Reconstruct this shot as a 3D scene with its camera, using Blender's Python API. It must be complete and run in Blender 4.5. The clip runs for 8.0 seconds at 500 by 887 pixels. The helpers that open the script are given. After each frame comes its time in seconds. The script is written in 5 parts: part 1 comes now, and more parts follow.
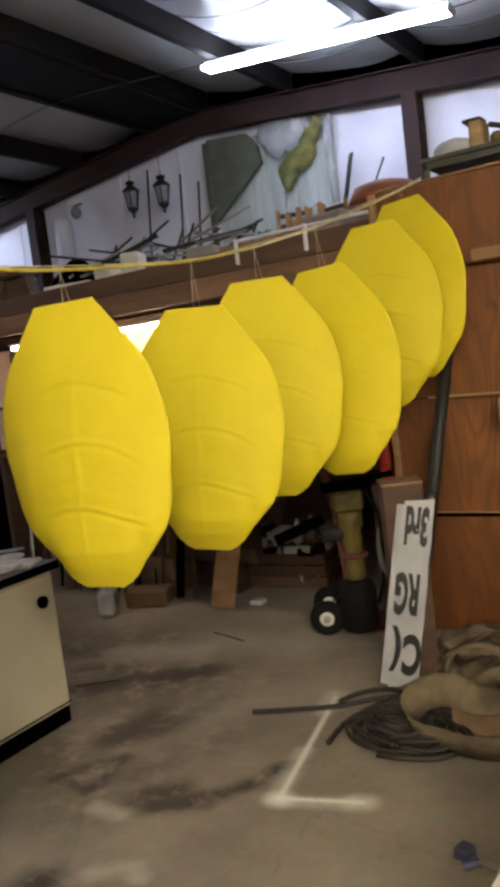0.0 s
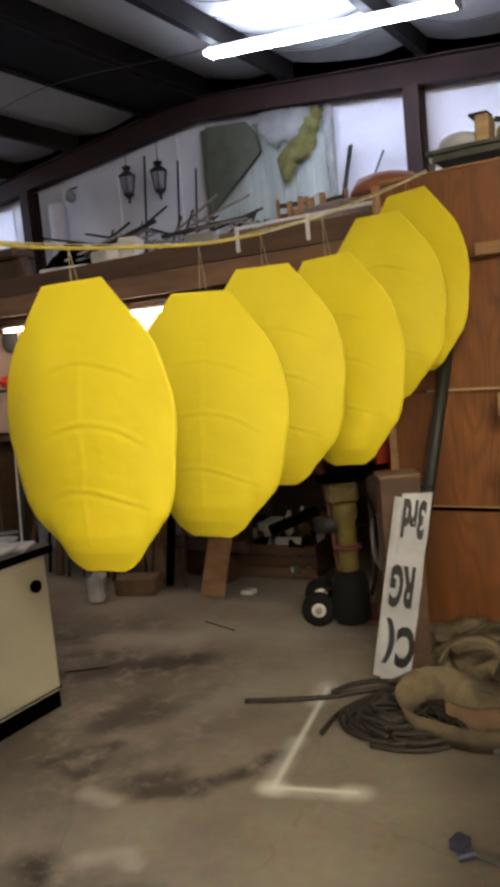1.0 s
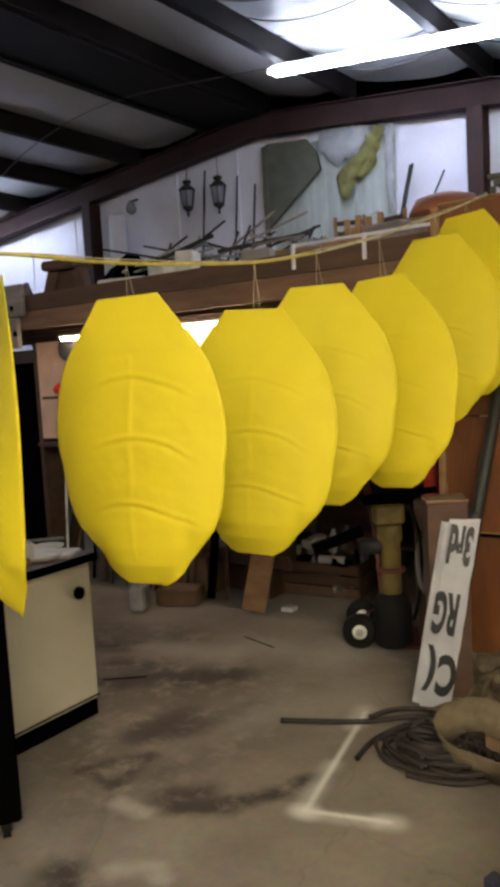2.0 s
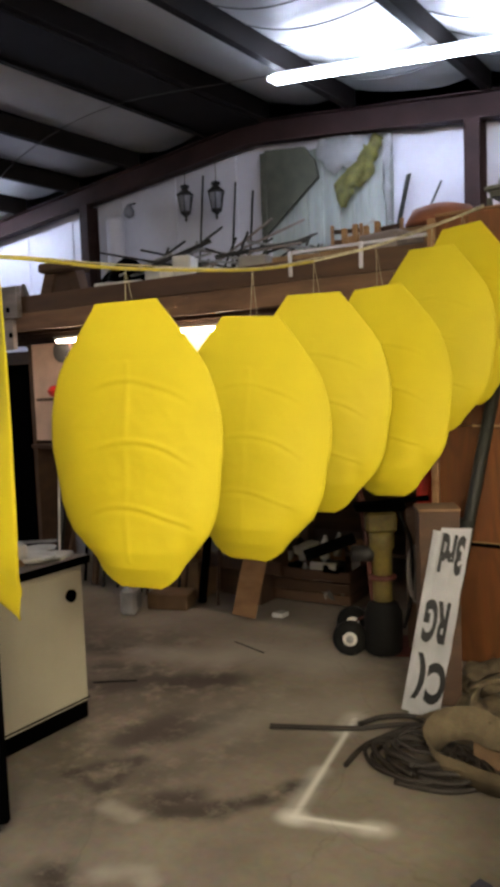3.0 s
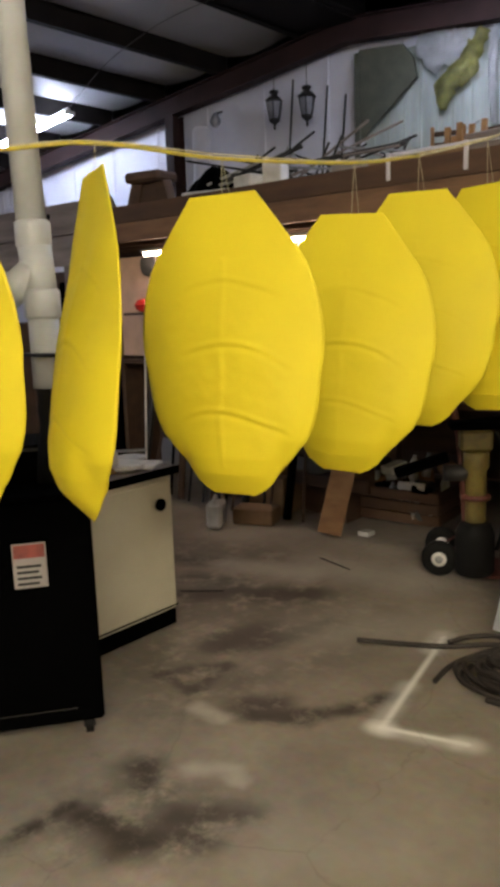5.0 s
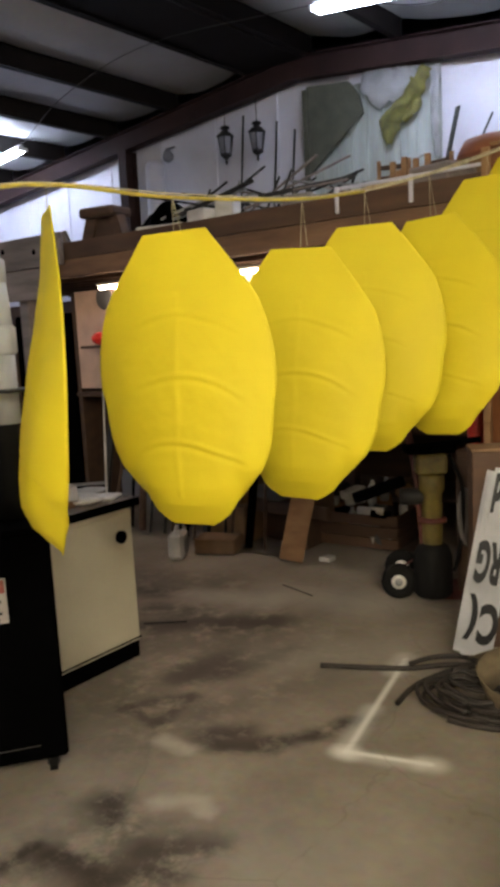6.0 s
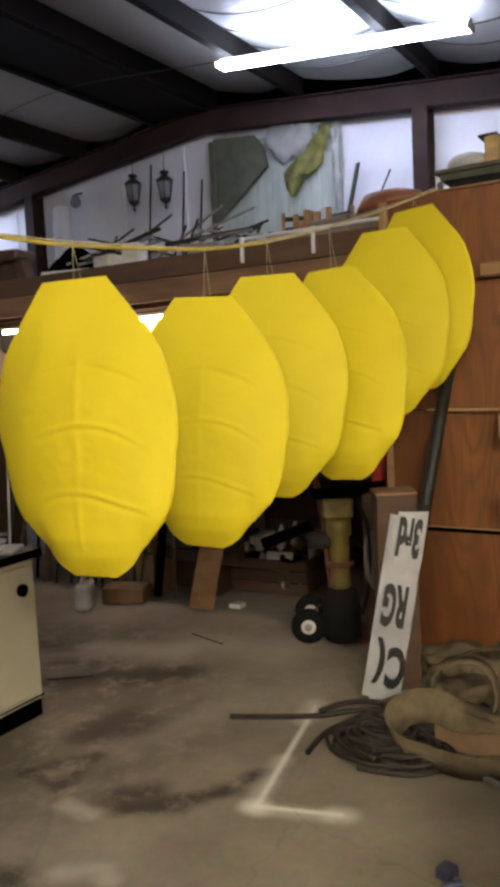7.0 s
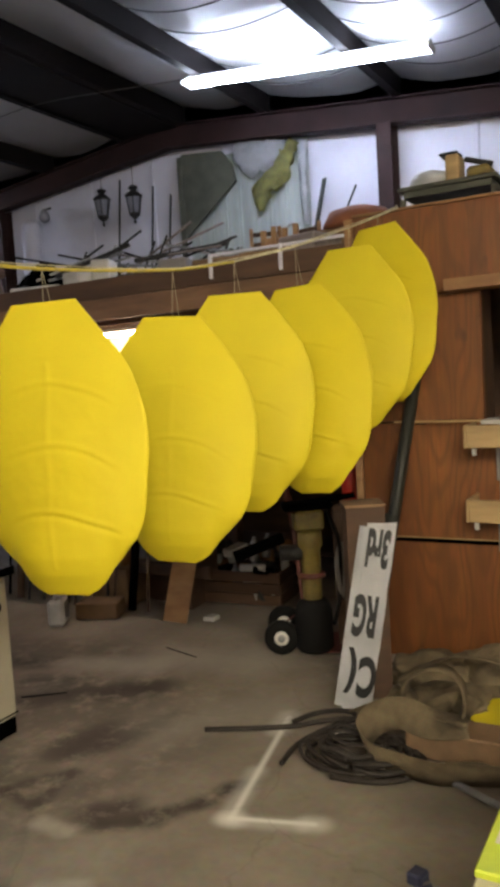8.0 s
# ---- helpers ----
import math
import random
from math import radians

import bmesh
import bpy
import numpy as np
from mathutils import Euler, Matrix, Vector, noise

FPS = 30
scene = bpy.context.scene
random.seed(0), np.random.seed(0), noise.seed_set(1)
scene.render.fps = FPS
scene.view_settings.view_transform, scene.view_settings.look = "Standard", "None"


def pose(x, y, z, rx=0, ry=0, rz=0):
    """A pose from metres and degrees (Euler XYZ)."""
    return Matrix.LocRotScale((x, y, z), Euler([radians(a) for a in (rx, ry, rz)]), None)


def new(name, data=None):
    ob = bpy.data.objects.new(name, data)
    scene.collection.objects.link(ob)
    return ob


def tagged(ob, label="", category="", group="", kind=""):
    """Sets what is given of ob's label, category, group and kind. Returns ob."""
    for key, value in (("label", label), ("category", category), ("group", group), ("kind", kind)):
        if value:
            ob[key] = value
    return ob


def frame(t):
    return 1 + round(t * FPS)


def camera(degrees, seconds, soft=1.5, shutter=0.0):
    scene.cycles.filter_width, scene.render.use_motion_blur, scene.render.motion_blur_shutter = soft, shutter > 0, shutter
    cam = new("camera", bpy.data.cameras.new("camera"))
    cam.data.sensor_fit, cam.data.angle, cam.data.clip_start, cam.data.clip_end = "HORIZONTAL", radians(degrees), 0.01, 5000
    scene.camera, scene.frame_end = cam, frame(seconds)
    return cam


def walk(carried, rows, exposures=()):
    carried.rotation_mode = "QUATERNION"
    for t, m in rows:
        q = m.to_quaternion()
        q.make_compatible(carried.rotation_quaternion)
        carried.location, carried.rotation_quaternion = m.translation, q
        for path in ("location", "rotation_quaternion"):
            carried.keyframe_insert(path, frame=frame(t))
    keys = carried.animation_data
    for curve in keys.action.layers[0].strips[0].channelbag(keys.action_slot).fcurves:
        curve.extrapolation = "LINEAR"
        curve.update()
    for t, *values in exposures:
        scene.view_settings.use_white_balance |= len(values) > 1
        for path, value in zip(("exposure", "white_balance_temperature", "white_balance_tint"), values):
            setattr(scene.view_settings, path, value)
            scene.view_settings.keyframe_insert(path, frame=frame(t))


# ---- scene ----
# ---- camera and its path ----
cam = camera(35.47, 8.0, soft=4.6)


def handheld(x, y, z, yaw, pitch, roll):
    """A camera pose: yaw to the left of the back wall's normal, pitch up, roll."""
    return pose(x, y, z, 90 + pitch, 0, yaw) @ pose(0, 0, 0, 0, 0, roll)


PATH = [
    (0.0, 0.125, -0.010, 1.698, 33.25, -5.80, -7.00),
    (0.5, 0.049, -0.061, 1.705, 32.32, -5.57, -4.50),
    (1.0, 0.050, -0.032, 1.684, 32.15, -6.48, -5.36),
    (1.5, 0.065, -0.009, 1.677, 31.93, -5.97, -5.00),
    (2.0, 0.051, -0.029, 1.703, 35.57, -5.28, -3.23),
    (2.2, 0.035, -0.055, 1.677, 35.84, -4.11, -4.22),
    (3.3, 0.057, -0.044, 1.716, 35.59, -5.61, -0.81),
    (3.5, 0.002, -0.047, 1.694, 37.04, -8.56, -0.40),
    (4.0, -0.020, -0.058, 1.692, 40.70, -8.37, -0.59),
    (4.5, 0.006, -0.053, 1.692, 41.21, -8.43, -2.23),
    (4.7, -0.046, -0.028, 1.647, 41.14, -10.22, -1.93),
    (5.8, -0.022, -0.002, 1.625, 39.74, -9.24, -2.78),
    (6.0, -0.006, -0.036, 1.645, 38.14, -8.25, -3.04),
    (6.5, -0.009, -0.016, 1.642, 35.76, -7.55, -3.16),
    (7.0, 0.007, -0.003, 1.658, 31.55, -5.40, -2.85),
    (7.5, 0.023, -0.027, 1.665, 29.11, -3.25, -3.50),
    (8.0, 0.048, -0.040, 1.686, 29.55, -4.78, -3.50),
]
walk(cam, [(t, handheld(*p)) for t, *p in PATH])

# ---- world and exposure ----
world = bpy.data.worlds.new("workshop_world")
scene.world = world
world.use_nodes = True
world.node_tree.nodes["Background"].inputs[0].default_value = (0.5, 0.6, 0.8, 1)
world.node_tree.nodes["Background"].inputs[1].default_value = 0.05
scene.view_settings.exposure = 0.0

COOL_TUBES, ADDED_WARM_TUBES = 76.0, 155.0   # how strongly the cool tubes and the added warm tubes glow

# ---- plan numbers, metres ----
WALL_Y = 7.45       # inside of the gable end wall
RIDGE_X, RIDGE_Z, PITCH = -4.9, 4.24, 0.105   # underside of the rafters
MEZZ_Y, DECK_Z = 4.28, 2.32
LEFT_X, RIGHT_X, REAR_Y = -12.5, 5.0, -5.5


def rafter_z(x):
    return RIDGE_Z - PITCH * abs(x - RIDGE_X)


# ---- materials ----
def material(name, colour, rough=0.6, metal=0.0, vary=0.25, scale=6.0, fine=60.0, bump=0.15, dark=None, stretch=(1, 1, 1), per_object=0.0, coat=0.0):
    """Two scales of noise over a base colour, with relief."""
    m = bpy.data.materials.new(name)
    m.use_nodes = True
    nt = m.node_tree
    n, l = nt.nodes, nt.links
    b = n["Principled BSDF"]
    b.inputs["Roughness"].default_value, b.inputs["Metallic"].default_value = rough, metal
    b.inputs["Coat Weight"].default_value = coat
    co, mp = n.new("ShaderNodeTexCoord"), n.new("ShaderNodeMapping")
    mp.inputs["Scale"].default_value = stretch
    l.new(co.outputs["Object"], mp.inputs["Vector"])
    big, small = n.new("ShaderNodeTexNoise"), n.new("ShaderNodeTexNoise")
    big.inputs["Scale"].default_value, big.inputs["Detail"].default_value = scale, 6
    small.inputs["Scale"].default_value, small.inputs["Detail"].default_value = fine, 4
    l.new(mp.outputs[0], big.inputs["Vector"])
    l.new(mp.outputs[0], small.inputs["Vector"])
    d = dark or tuple(c * (1 - vary) * 0.75 for c in colour)
    ramp = n.new("ShaderNodeValToRGB")
    ramp.color_ramp.elements[0].position, ramp.color_ramp.elements[1].position = 0.32, 0.66
    ramp.color_ramp.elements[0].color = (*d, 1)
    ramp.color_ramp.elements[1].color = (*colour, 1)
    l.new(big.outputs["Fac"], ramp.inputs[0])
    mix = n.new("ShaderNodeMix")
    mix.data_type, mix.blend_type = "RGBA", "MULTIPLY"
    mix.inputs[0].default_value = vary
    l.new(ramp.outputs[0], mix.inputs[6])
    l.new(small.outputs["Color"], mix.inputs[7])
    out = mix.outputs[2]
    if per_object:
        info, hsv, mr = n.new("ShaderNodeObjectInfo"), n.new("ShaderNodeHueSaturation"), n.new("ShaderNodeMapRange")
        mr.inputs[3].default_value, mr.inputs[4].default_value = 1 - per_object, 1 + per_object
        l.new(info.outputs["Random"], mr.inputs[0])
        l.new(mr.outputs[0], hsv.inputs["Value"])
        l.new(out, hsv.inputs["Color"])
        out = hsv.outputs[0]
    l.new(out, b.inputs["Base Color"])
    if bump:
        bp = n.new("ShaderNodeBump")
        bp.inputs["Strength"].default_value, bp.inputs["Distance"].default_value = bump, 0.01
        l.new(small.outputs["Fac"], bp.inputs["Height"])
        l.new(bp.outputs[0], b.inputs["Normal"])
    rr = n.new("ShaderNodeMapRange")
    rr.inputs[3].default_value, rr.inputs[4].default_value = max(rough - 0.12, 0.05), min(rough + 0.12, 1)
    l.new(big.outputs["Fac"], rr.inputs[0])
    l.new(rr.outputs[0], b.inputs["Roughness"])
    return m


def glow(name, colour, strength):
    m = bpy.data.materials.new(name)
    m.use_nodes = True
    b = m.node_tree.nodes["Principled BSDF"]
    b.inputs["Base Color"].default_value = (0.9, 0.9, 0.9, 1)
    b.inputs["Emission Color"].default_value, b.inputs["Emission Strength"].default_value = (*colour, 1), strength
    return m


def concrete_floor():
    """Old trowelled concrete: blotches, oil stains, hairline cracks and a rectangle of white overspray."""
    m = material("floor_concrete", (0.39, 0.335, 0.272), rough=0.55, vary=0.4, scale=1.5, fine=22, bump=0.12, dark=(0.2, 0.168, 0.134))
    n, l = m.node_tree.nodes, m.node_tree.links
    b = n["Principled BSDF"]
    base = b.inputs["Base Color"].links[0].from_socket
    co = n.new("ShaderNodeTexCoord")
    warp = n.new("ShaderNodeTexNoise")
    warp.inputs["Scale"].default_value, warp.inputs["Detail"].default_value = 5, 5
    l.new(co.outputs["Object"], warp.inputs["Vector"])

    def add(*sockets, op="ADD", value=None):
        q = n.new("ShaderNodeMath")
        q.operation = op
        for k, s in enumerate(sockets):
            l.new(s, q.inputs[k])
        if value is not None:
            q.inputs[len(sockets)].default_value = value
        return q.outputs[0]

    def vec(op, a, c):
        q = n.new("ShaderNodeVectorMath")
        q.operation = op
        l.new(a, q.inputs[0])
        if isinstance(c, tuple):
            q.inputs[1].default_value = c
        else:
            l.new(c, q.inputs[1])
        return q

    shift = vec("SCALE", vec("SUBTRACT", warp.outputs["Color"], (0.5, 0.5, 0.5)).outputs[0], (0, 0, 0))
    shift.inputs["Scale"].default_value = 0.14
    place = vec("ADD", co.outputs["Object"], shift.outputs[0]).outputs[0]

    def segment(a, c, width, wobble):
        """Smooth stroke from a to c: 1 on the line, 0 at its width."""
        ab = Vector((*c, 0)) - Vector((*a, 0))
        p = vec("SUBTRACT", place if wobble else co.outputs["Object"], (*a, 0.0)).outputs[0]
        along = vec("DOT_PRODUCT", p, tuple(ab / ab.length_squared)).outputs["Value"]
        clamp = n.new("ShaderNodeClamp")
        l.new(along, clamp.inputs[0])
        s = n.new("ShaderNodeVectorMath")
        s.operation = "SCALE"
        s.inputs[0].default_value = tuple(ab)
        l.new(clamp.outputs[0], s.inputs["Scale"])
        gap = vec("DISTANCE", p, s.outputs[0]).outputs["Value"]
        r = n.new("ShaderNodeMapRange")
        r.interpolation_type = "SMOOTHSTEP"
        r.inputs[1].default_value, r.inputs[2].default_value, r.inputs[3].default_value, r.inputs[4].default_value = 0, width, 1, 0
        l.new(gap, r.inputs[0])
        return r.outputs[0]

    def tint(base, fac, colour, amount):
        q = n.new("ShaderNodeMix")
        q.data_type = "RGBA"
        l.new(add(fac, op="MULTIPLY", value=amount), q.inputs[0])
        l.new(base, q.inputs[6])
        q.inputs[7].default_value = (*colour, 1)
        return q.outputs[2]

    patch = n.new("ShaderNodeTexNoise")
    patch.inputs["Scale"].default_value, patch.inputs["Detail"].default_value, patch.inputs["Roughness"].default_value = 6.5, 9, 0.68
    l.new(co.outputs["Object"], patch.inputs["Vector"])
    grain = n.new("ShaderNodeMapRange")
    grain.inputs[1].default_value, grain.inputs[2].default_value = 0.35, 0.52
    l.new(patch.outputs["Fac"], grain.inputs[0])
    fine_spots = n.new("ShaderNodeMapRange")
    fine_spots.inputs[1].default_value, fine_spots.inputs[2].default_value = 0.62, 0.75
    l.new(patch.outputs["Fac"], fine_spots.inputs[0])
    base = tint(base, fine_spots.outputs[0], (0.1, 0.08, 0.06), 0.55)
    for a, c, w, k in DARK_STAINS:
        base = tint(base, add(segment(a, c, 1.25 * w, True), grain.outputs[0], op="MULTIPLY"), (0.032, 0.023, 0.016), k)
    for a, c, w, k in PALE_STAINS:
        base = tint(base, segment(a, c, w, True), (0.5, 0.46, 0.4), k)
    for a, c, w, k in OVERSPRAY:
        base = tint(base, segment(a, c, w, False), (0.9, 0.9, 0.87), k)
    crack = n.new("ShaderNodeTexVoronoi")
    crack.feature = "DISTANCE_TO_EDGE"
    crack.inputs["Scale"].default_value = 1.1
    l.new(place, crack.inputs["Vector"])
    line = n.new("ShaderNodeMapRange")
    line.inputs[1].default_value, line.inputs[2].default_value, line.inputs[3].default_value, line.inputs[4].default_value = 0.0, 0.008, 0.3, 0.0
    l.new(crack.outputs["Distance"], line.inputs[0])
    base = tint(base, add(line.outputs[0], grain.outputs[0], op="MULTIPLY"), (0.08, 0.06, 0.045), 0.8)
    l.new(base, b.inputs["Base Color"])
    return m


def plywood():
    """Varnished rotary-cut plywood: upright cathedral grain, fine streaks and dark knots."""
    m = material("varnished_plywood", (0.26, 0.093, 0.018), rough=0.5, vary=0.35, scale=2.2, fine=26, bump=0.05, dark=(0.125, 0.039, 0.008), stretch=(2.0, 2.0, 0.35), per_object=0.1)
    n, l = m.node_tree.nodes, m.node_tree.links
    b = n["Principled BSDF"]
    base = b.inputs["Base Color"].links[0].from_socket
    co = n.new("ShaderNodeTexCoord")

    def stretched(scale, detail, stretch):
        mp, q = n.new("ShaderNodeMapping"), n.new("ShaderNodeTexNoise")
        mp.inputs["Scale"].default_value = stretch
        q.inputs["Scale"].default_value, q.inputs["Detail"].default_value = scale, detail
        l.new(co.outputs["Object"], mp.inputs["Vector"])
        l.new(mp.outputs[0], q.inputs["Vector"])
        return q.outputs["Fac"]

    def ranged(v, a, c, lo, hi):
        r = n.new("ShaderNodeMapRange")
        for k, x in enumerate((a, c, lo, hi)):
            r.inputs[k + 1].default_value = x
        l.new(v, r.inputs[0])
        return r.outputs[0]

    def darken(base, fac, colour):
        q = n.new("ShaderNodeMix")
        q.data_type = "RGBA"
        l.new(fac, q.inputs[0])
        l.new(base, q.inputs[6])
        q.inputs[7].default_value = (*colour, 1)
        return q.outputs[2]

    rings = stretched(2.4, 1.5, (1.6, 1.6, 0.3))
    times, wave = n.new("ShaderNodeMath"), n.new("ShaderNodeMath")
    times.operation, wave.operation = "MULTIPLY", "SINE"
    times.inputs[1].default_value = 85
    l.new(rings, times.inputs[0])
    l.new(times.outputs[0], wave.inputs[0])
    base = darken(base, ranged(wave.outputs[0], -0.2, 1.0, 0.0, 0.4), (0.065, 0.02, 0.005))
    base = darken(base, ranged(stretched(20, 3, (3, 3, 0.12)), 0.48, 0.7, 0.0, 0.55), (0.1, 0.034, 0.01))
    base = darken(base, ranged(stretched(7, 2, (1, 1, 0.5)), 0.66, 0.74, 0.0, 0.8), (0.035, 0.014, 0.007))
    l.new(base, b.inputs["Base Color"])
    return m


# strokes on the floor: from, to, width, strength
DARK_STAINS = [((-1.98, 2.17), (-1.83, 2.23), 0.1, 1.0), ((-1.83, 2.23), (-1.58, 2.66), 0.075, 1.0), ((-2.03, 2.2), (-1.95, 2.3), 0.12, 1.0),
               ((-2.52, 2.6), (-2.38, 2.84), 0.16, 1.0), ((-2.41, 2.65), (-2.25, 3.08), 0.12, 0.95), ((-3.08, 3.06), (-2.56, 3.37), 0.16, 0.8), ((-3.34, 3.16), (-3.08, 3.28), 0.14, 0.75),
               ((-2.54, 2.2), (-2.33, 2.44), 0.05, 0.9), ((-2.33, 2.44), (-2.31, 2.16), 0.045, 0.9), ((-2.54, 2.2), (-2.31, 2.16), 0.05, 0.8), ((-2.6, 2.3), (-2.3, 2.3), 0.3, 0.4),
               ((-2.08, 1.12), (-2.1, 1.36), 0.05, 1.0), ((-2.08, 1.64), (-1.92, 1.58), 0.11, 1.0), ((-2.02, 1.33), (-1.8, 1.36), 0.1, 0.95), ((-1.76, 1.52), (-1.6, 1.67), 0.09, 0.9),
               ((-1.77, 1.33), (-1.62, 1.51), 0.1, 0.95), ((-1.95, 1.35), (-1.75, 1.5), 0.32, 0.55), ((-3.72, 3.34), (-3.5, 3.42), 0.16, 0.8), ((-2.78, 3.18), (-2.6, 3.34), 0.14, 0.95),
               ((-3.18, 2.92), (-2.98, 3.02), 0.12, 0.8), ((-2.47, 2.84), (-2.54, 2.54), 0.13, 0.8), ((-2.9, 2.7), (-2.5, 3.1), 0.45, 0.4), ((-1.6, 4.0), (-2.2, 4.5), 0.4, 0.45), ((-2.2, 2.35), (-2.05, 2.7), 0.2, 0.4),
               ((-3.3, 2.8), (-2.7, 3.3), 0.5, 0.45), ((-2.7, 2.3), (-2.3, 2.0), 0.3, 0.4), ((-2.0, 2.9), (-2.1, 3.4), 0.25, 0.35), ((-3.9, 3.5), (-3.3, 3.7), 0.35, 0.5)]
PALE_STAINS = [((-2.2, 2.08), (-2.06, 2.06), 0.07, 0.6), ((-1.74, 1.79), (-1.7, 1.8), 0.06, 0.5), ((-2.2, 3.0), (-1.9, 3.3), 0.4, 0.3), ((-1.3, 1.6), (-1.0, 2.0), 0.4, 0.2),
               ((-2.75, 3.75), (-2.2, 3.9), 0.35, 0.4), ((-3.3, 3.5), (-2.8, 3.6), 0.2, 0.35), ((-1.9, 1.75), (-1.8, 1.82), 0.08, 0.5)]
OVERSPRAY = [((-1.515, 2.393), (-1.205, 2.482), 0.026, 0.85), ((-1.515, 2.393), (-1.705, 3.28), 0.026, 0.7), ((-1.53, 2.385), (-1.5, 2.39), 0.085, 0.7), ((-1.225, 2.475), (-1.19, 2.485), 0.085, 0.6),
             ((-1.53, 2.4), (-1.6, 2.75), 0.075, 0.35), ((-1.5, 2.375), (-1.25, 2.455), 0.07, 0.35), ((-1.69, 3.12), (-1.72, 3.3), 0.09, 0.4)]

CONCRETE = concrete_floor()
WHITE_METAL = material("white_wall_metal", (0.66, 0.655, 0.74), rough=0.45, vary=0.12, scale=1.5, fine=30, bump=0.05, dark=(0.54, 0.535, 0.62))
GREEN_METAL = material("grey_green_panel", (0.42, 0.46, 0.44), rough=0.6, vary=0.3, scale=2.0, fine=25, dark=(0.27, 0.3, 0.28), stretch=(3, 3, 0.6))
ROOF_VINYL = material("roof_lining_vinyl", (0.66, 0.66, 0.67), rough=0.38, vary=0.15, scale=1.2, fine=14, bump=0.25, dark=(0.56, 0.56, 0.57))
ROOF_DIM = material("gable_lining_vinyl", (0.58, 0.58, 0.6), rough=0.6, vary=0.2, scale=1.5, fine=14)
STEEL_BROWN = material("red_oxide_steel", (0.045, 0.022, 0.02), rough=0.7, vary=0.3, scale=3, fine=40)
STEEL_BROWN.node_tree.nodes["Principled BSDF"].inputs["Specular IOR Level"].default_value = 0.2
# purlin paint deepened to near black where little light reaches
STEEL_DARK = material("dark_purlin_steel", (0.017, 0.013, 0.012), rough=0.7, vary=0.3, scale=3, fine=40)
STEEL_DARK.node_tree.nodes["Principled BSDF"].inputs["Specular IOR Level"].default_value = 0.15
EDGE_WOOD = material("brown_edge_lumber", (0.26, 0.14, 0.075), rough=0.7, vary=0.35, scale=3, fine=45, dark=(0.12, 0.06, 0.032), stretch=(0.6, 4, 4), per_object=0.15)
WALL_DIM = material("painted_wall_board", (0.35, 0.32, 0.3), rough=0.8, vary=0.2, scale=1.5)
PLYWOOD = plywood()
RAW_WOOD = material("raw_lumber", (0.36, 0.2, 0.09), rough=0.7, vary=0.3, scale=3, fine=50, dark=(0.24, 0.12, 0.05), stretch=(1, 4, 4), per_object=0.15)
# dark brown lumber, base also lowered to deepen the shade under the loft
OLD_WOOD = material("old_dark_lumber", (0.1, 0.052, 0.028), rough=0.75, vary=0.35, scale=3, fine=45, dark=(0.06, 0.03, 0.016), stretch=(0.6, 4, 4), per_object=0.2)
GREY_WOOD = material("weathered_grey_lumber", (0.3, 0.25, 0.235), rough=0.8, vary=0.3, scale=3, fine=45, stretch=(0.6, 4, 4), per_object=0.2)
YELLOW = material("yellow_shell_skin", (0.70, 0.575, 0.011), rough=0.7, vary=0.07, scale=3.5, fine=120, bump=0.03, dark=(0.65, 0.525, 0.009))
ROPE_YELLOW = material("yellow_rope", (0.72, 0.58, 0.06), rough=0.7, vary=0.4, scale=30, fine=300, bump=0.4, dark=(0.5, 0.42, 0.12))
ROPE_PALE = material("pale_cord", (0.7, 0.64, 0.42), rough=0.8, vary=0.3, scale=40, fine=300)
CREAM = material("cream_enamel", (0.58, 0.54, 0.41), rough=0.35, vary=0.12, scale=2.5, fine=70, bump=0.03, dark=(0.5, 0.455, 0.335))
BLACK = material("black_enamel", (0.0008, 0.0008, 0.0009), rough=0.9, vary=0.3, scale=8)
BLACK.node_tree.nodes["Principled BSDF"].inputs["Specular IOR Level"].default_value = 0.02
BLACK_RUBBER = material("black_rubber", (0.007, 0.0065, 0.006), rough=0.8, vary=0.3, scale=20)
BLACK_RUBBER.node_tree.nodes["Principled BSDF"].inputs["Specular IOR Level"].default_value = 0.2
PVC = material("white_duct_pipe", (0.56, 0.58, 0.6), rough=0.4, vary=0.15, scale=5, fine=50, bump=0.03, dark=(0.47, 0.48, 0.48))
WHITE_SHEET = material("white_sign_sheet", (0.88, 0.89, 0.93), rough=0.45, vary=0.08, scale=4, bump=0.02)
LETTER = material("black_sign_letter", (0.01, 0.01, 0.012), rough=0.5, vary=0.1, bump=0)
PAPER = material("white_card", (0.7, 0.68, 0.64), rough=0.8, vary=0.15, scale=6, per_object=0.15)
CARD = material("brown_cardboard", (0.28, 0.17, 0.09), rough=0.85, vary=0.2, scale=5, fine=80, per_object=0.15)
CANVAS = material("dusty_canvas_hose", (0.21, 0.16, 0.09), rough=0.9, vary=0.4, scale=9, fine=120, bump=0.6, dark=(0.09, 0.065, 0.035))
CABLE = material("dusty_black_cable", (0.035, 0.026, 0.019), rough=0.7, vary=0.4, scale=15, fine=90, dark=(0.014, 0.01, 0.008))
RED = material("red_plastic", (0.6, 0.03, 0.02), rough=0.4, vary=0.15)
RUST_RED = material("faded_red_print", (0.3, 0.06, 0.045), rough=0.6, vary=0.3, scale=20)
RUST = material("rusty_red_frame", (0.14, 0.035, 0.025), rough=0.6, vary=0.4, scale=12, dark=(0.07, 0.02, 0.015))
OLIVE = material("faded_yellow_paint", (0.22, 0.165, 0.035), rough=0.55, vary=0.4, scale=9, dark=(0.08, 0.058, 0.018))
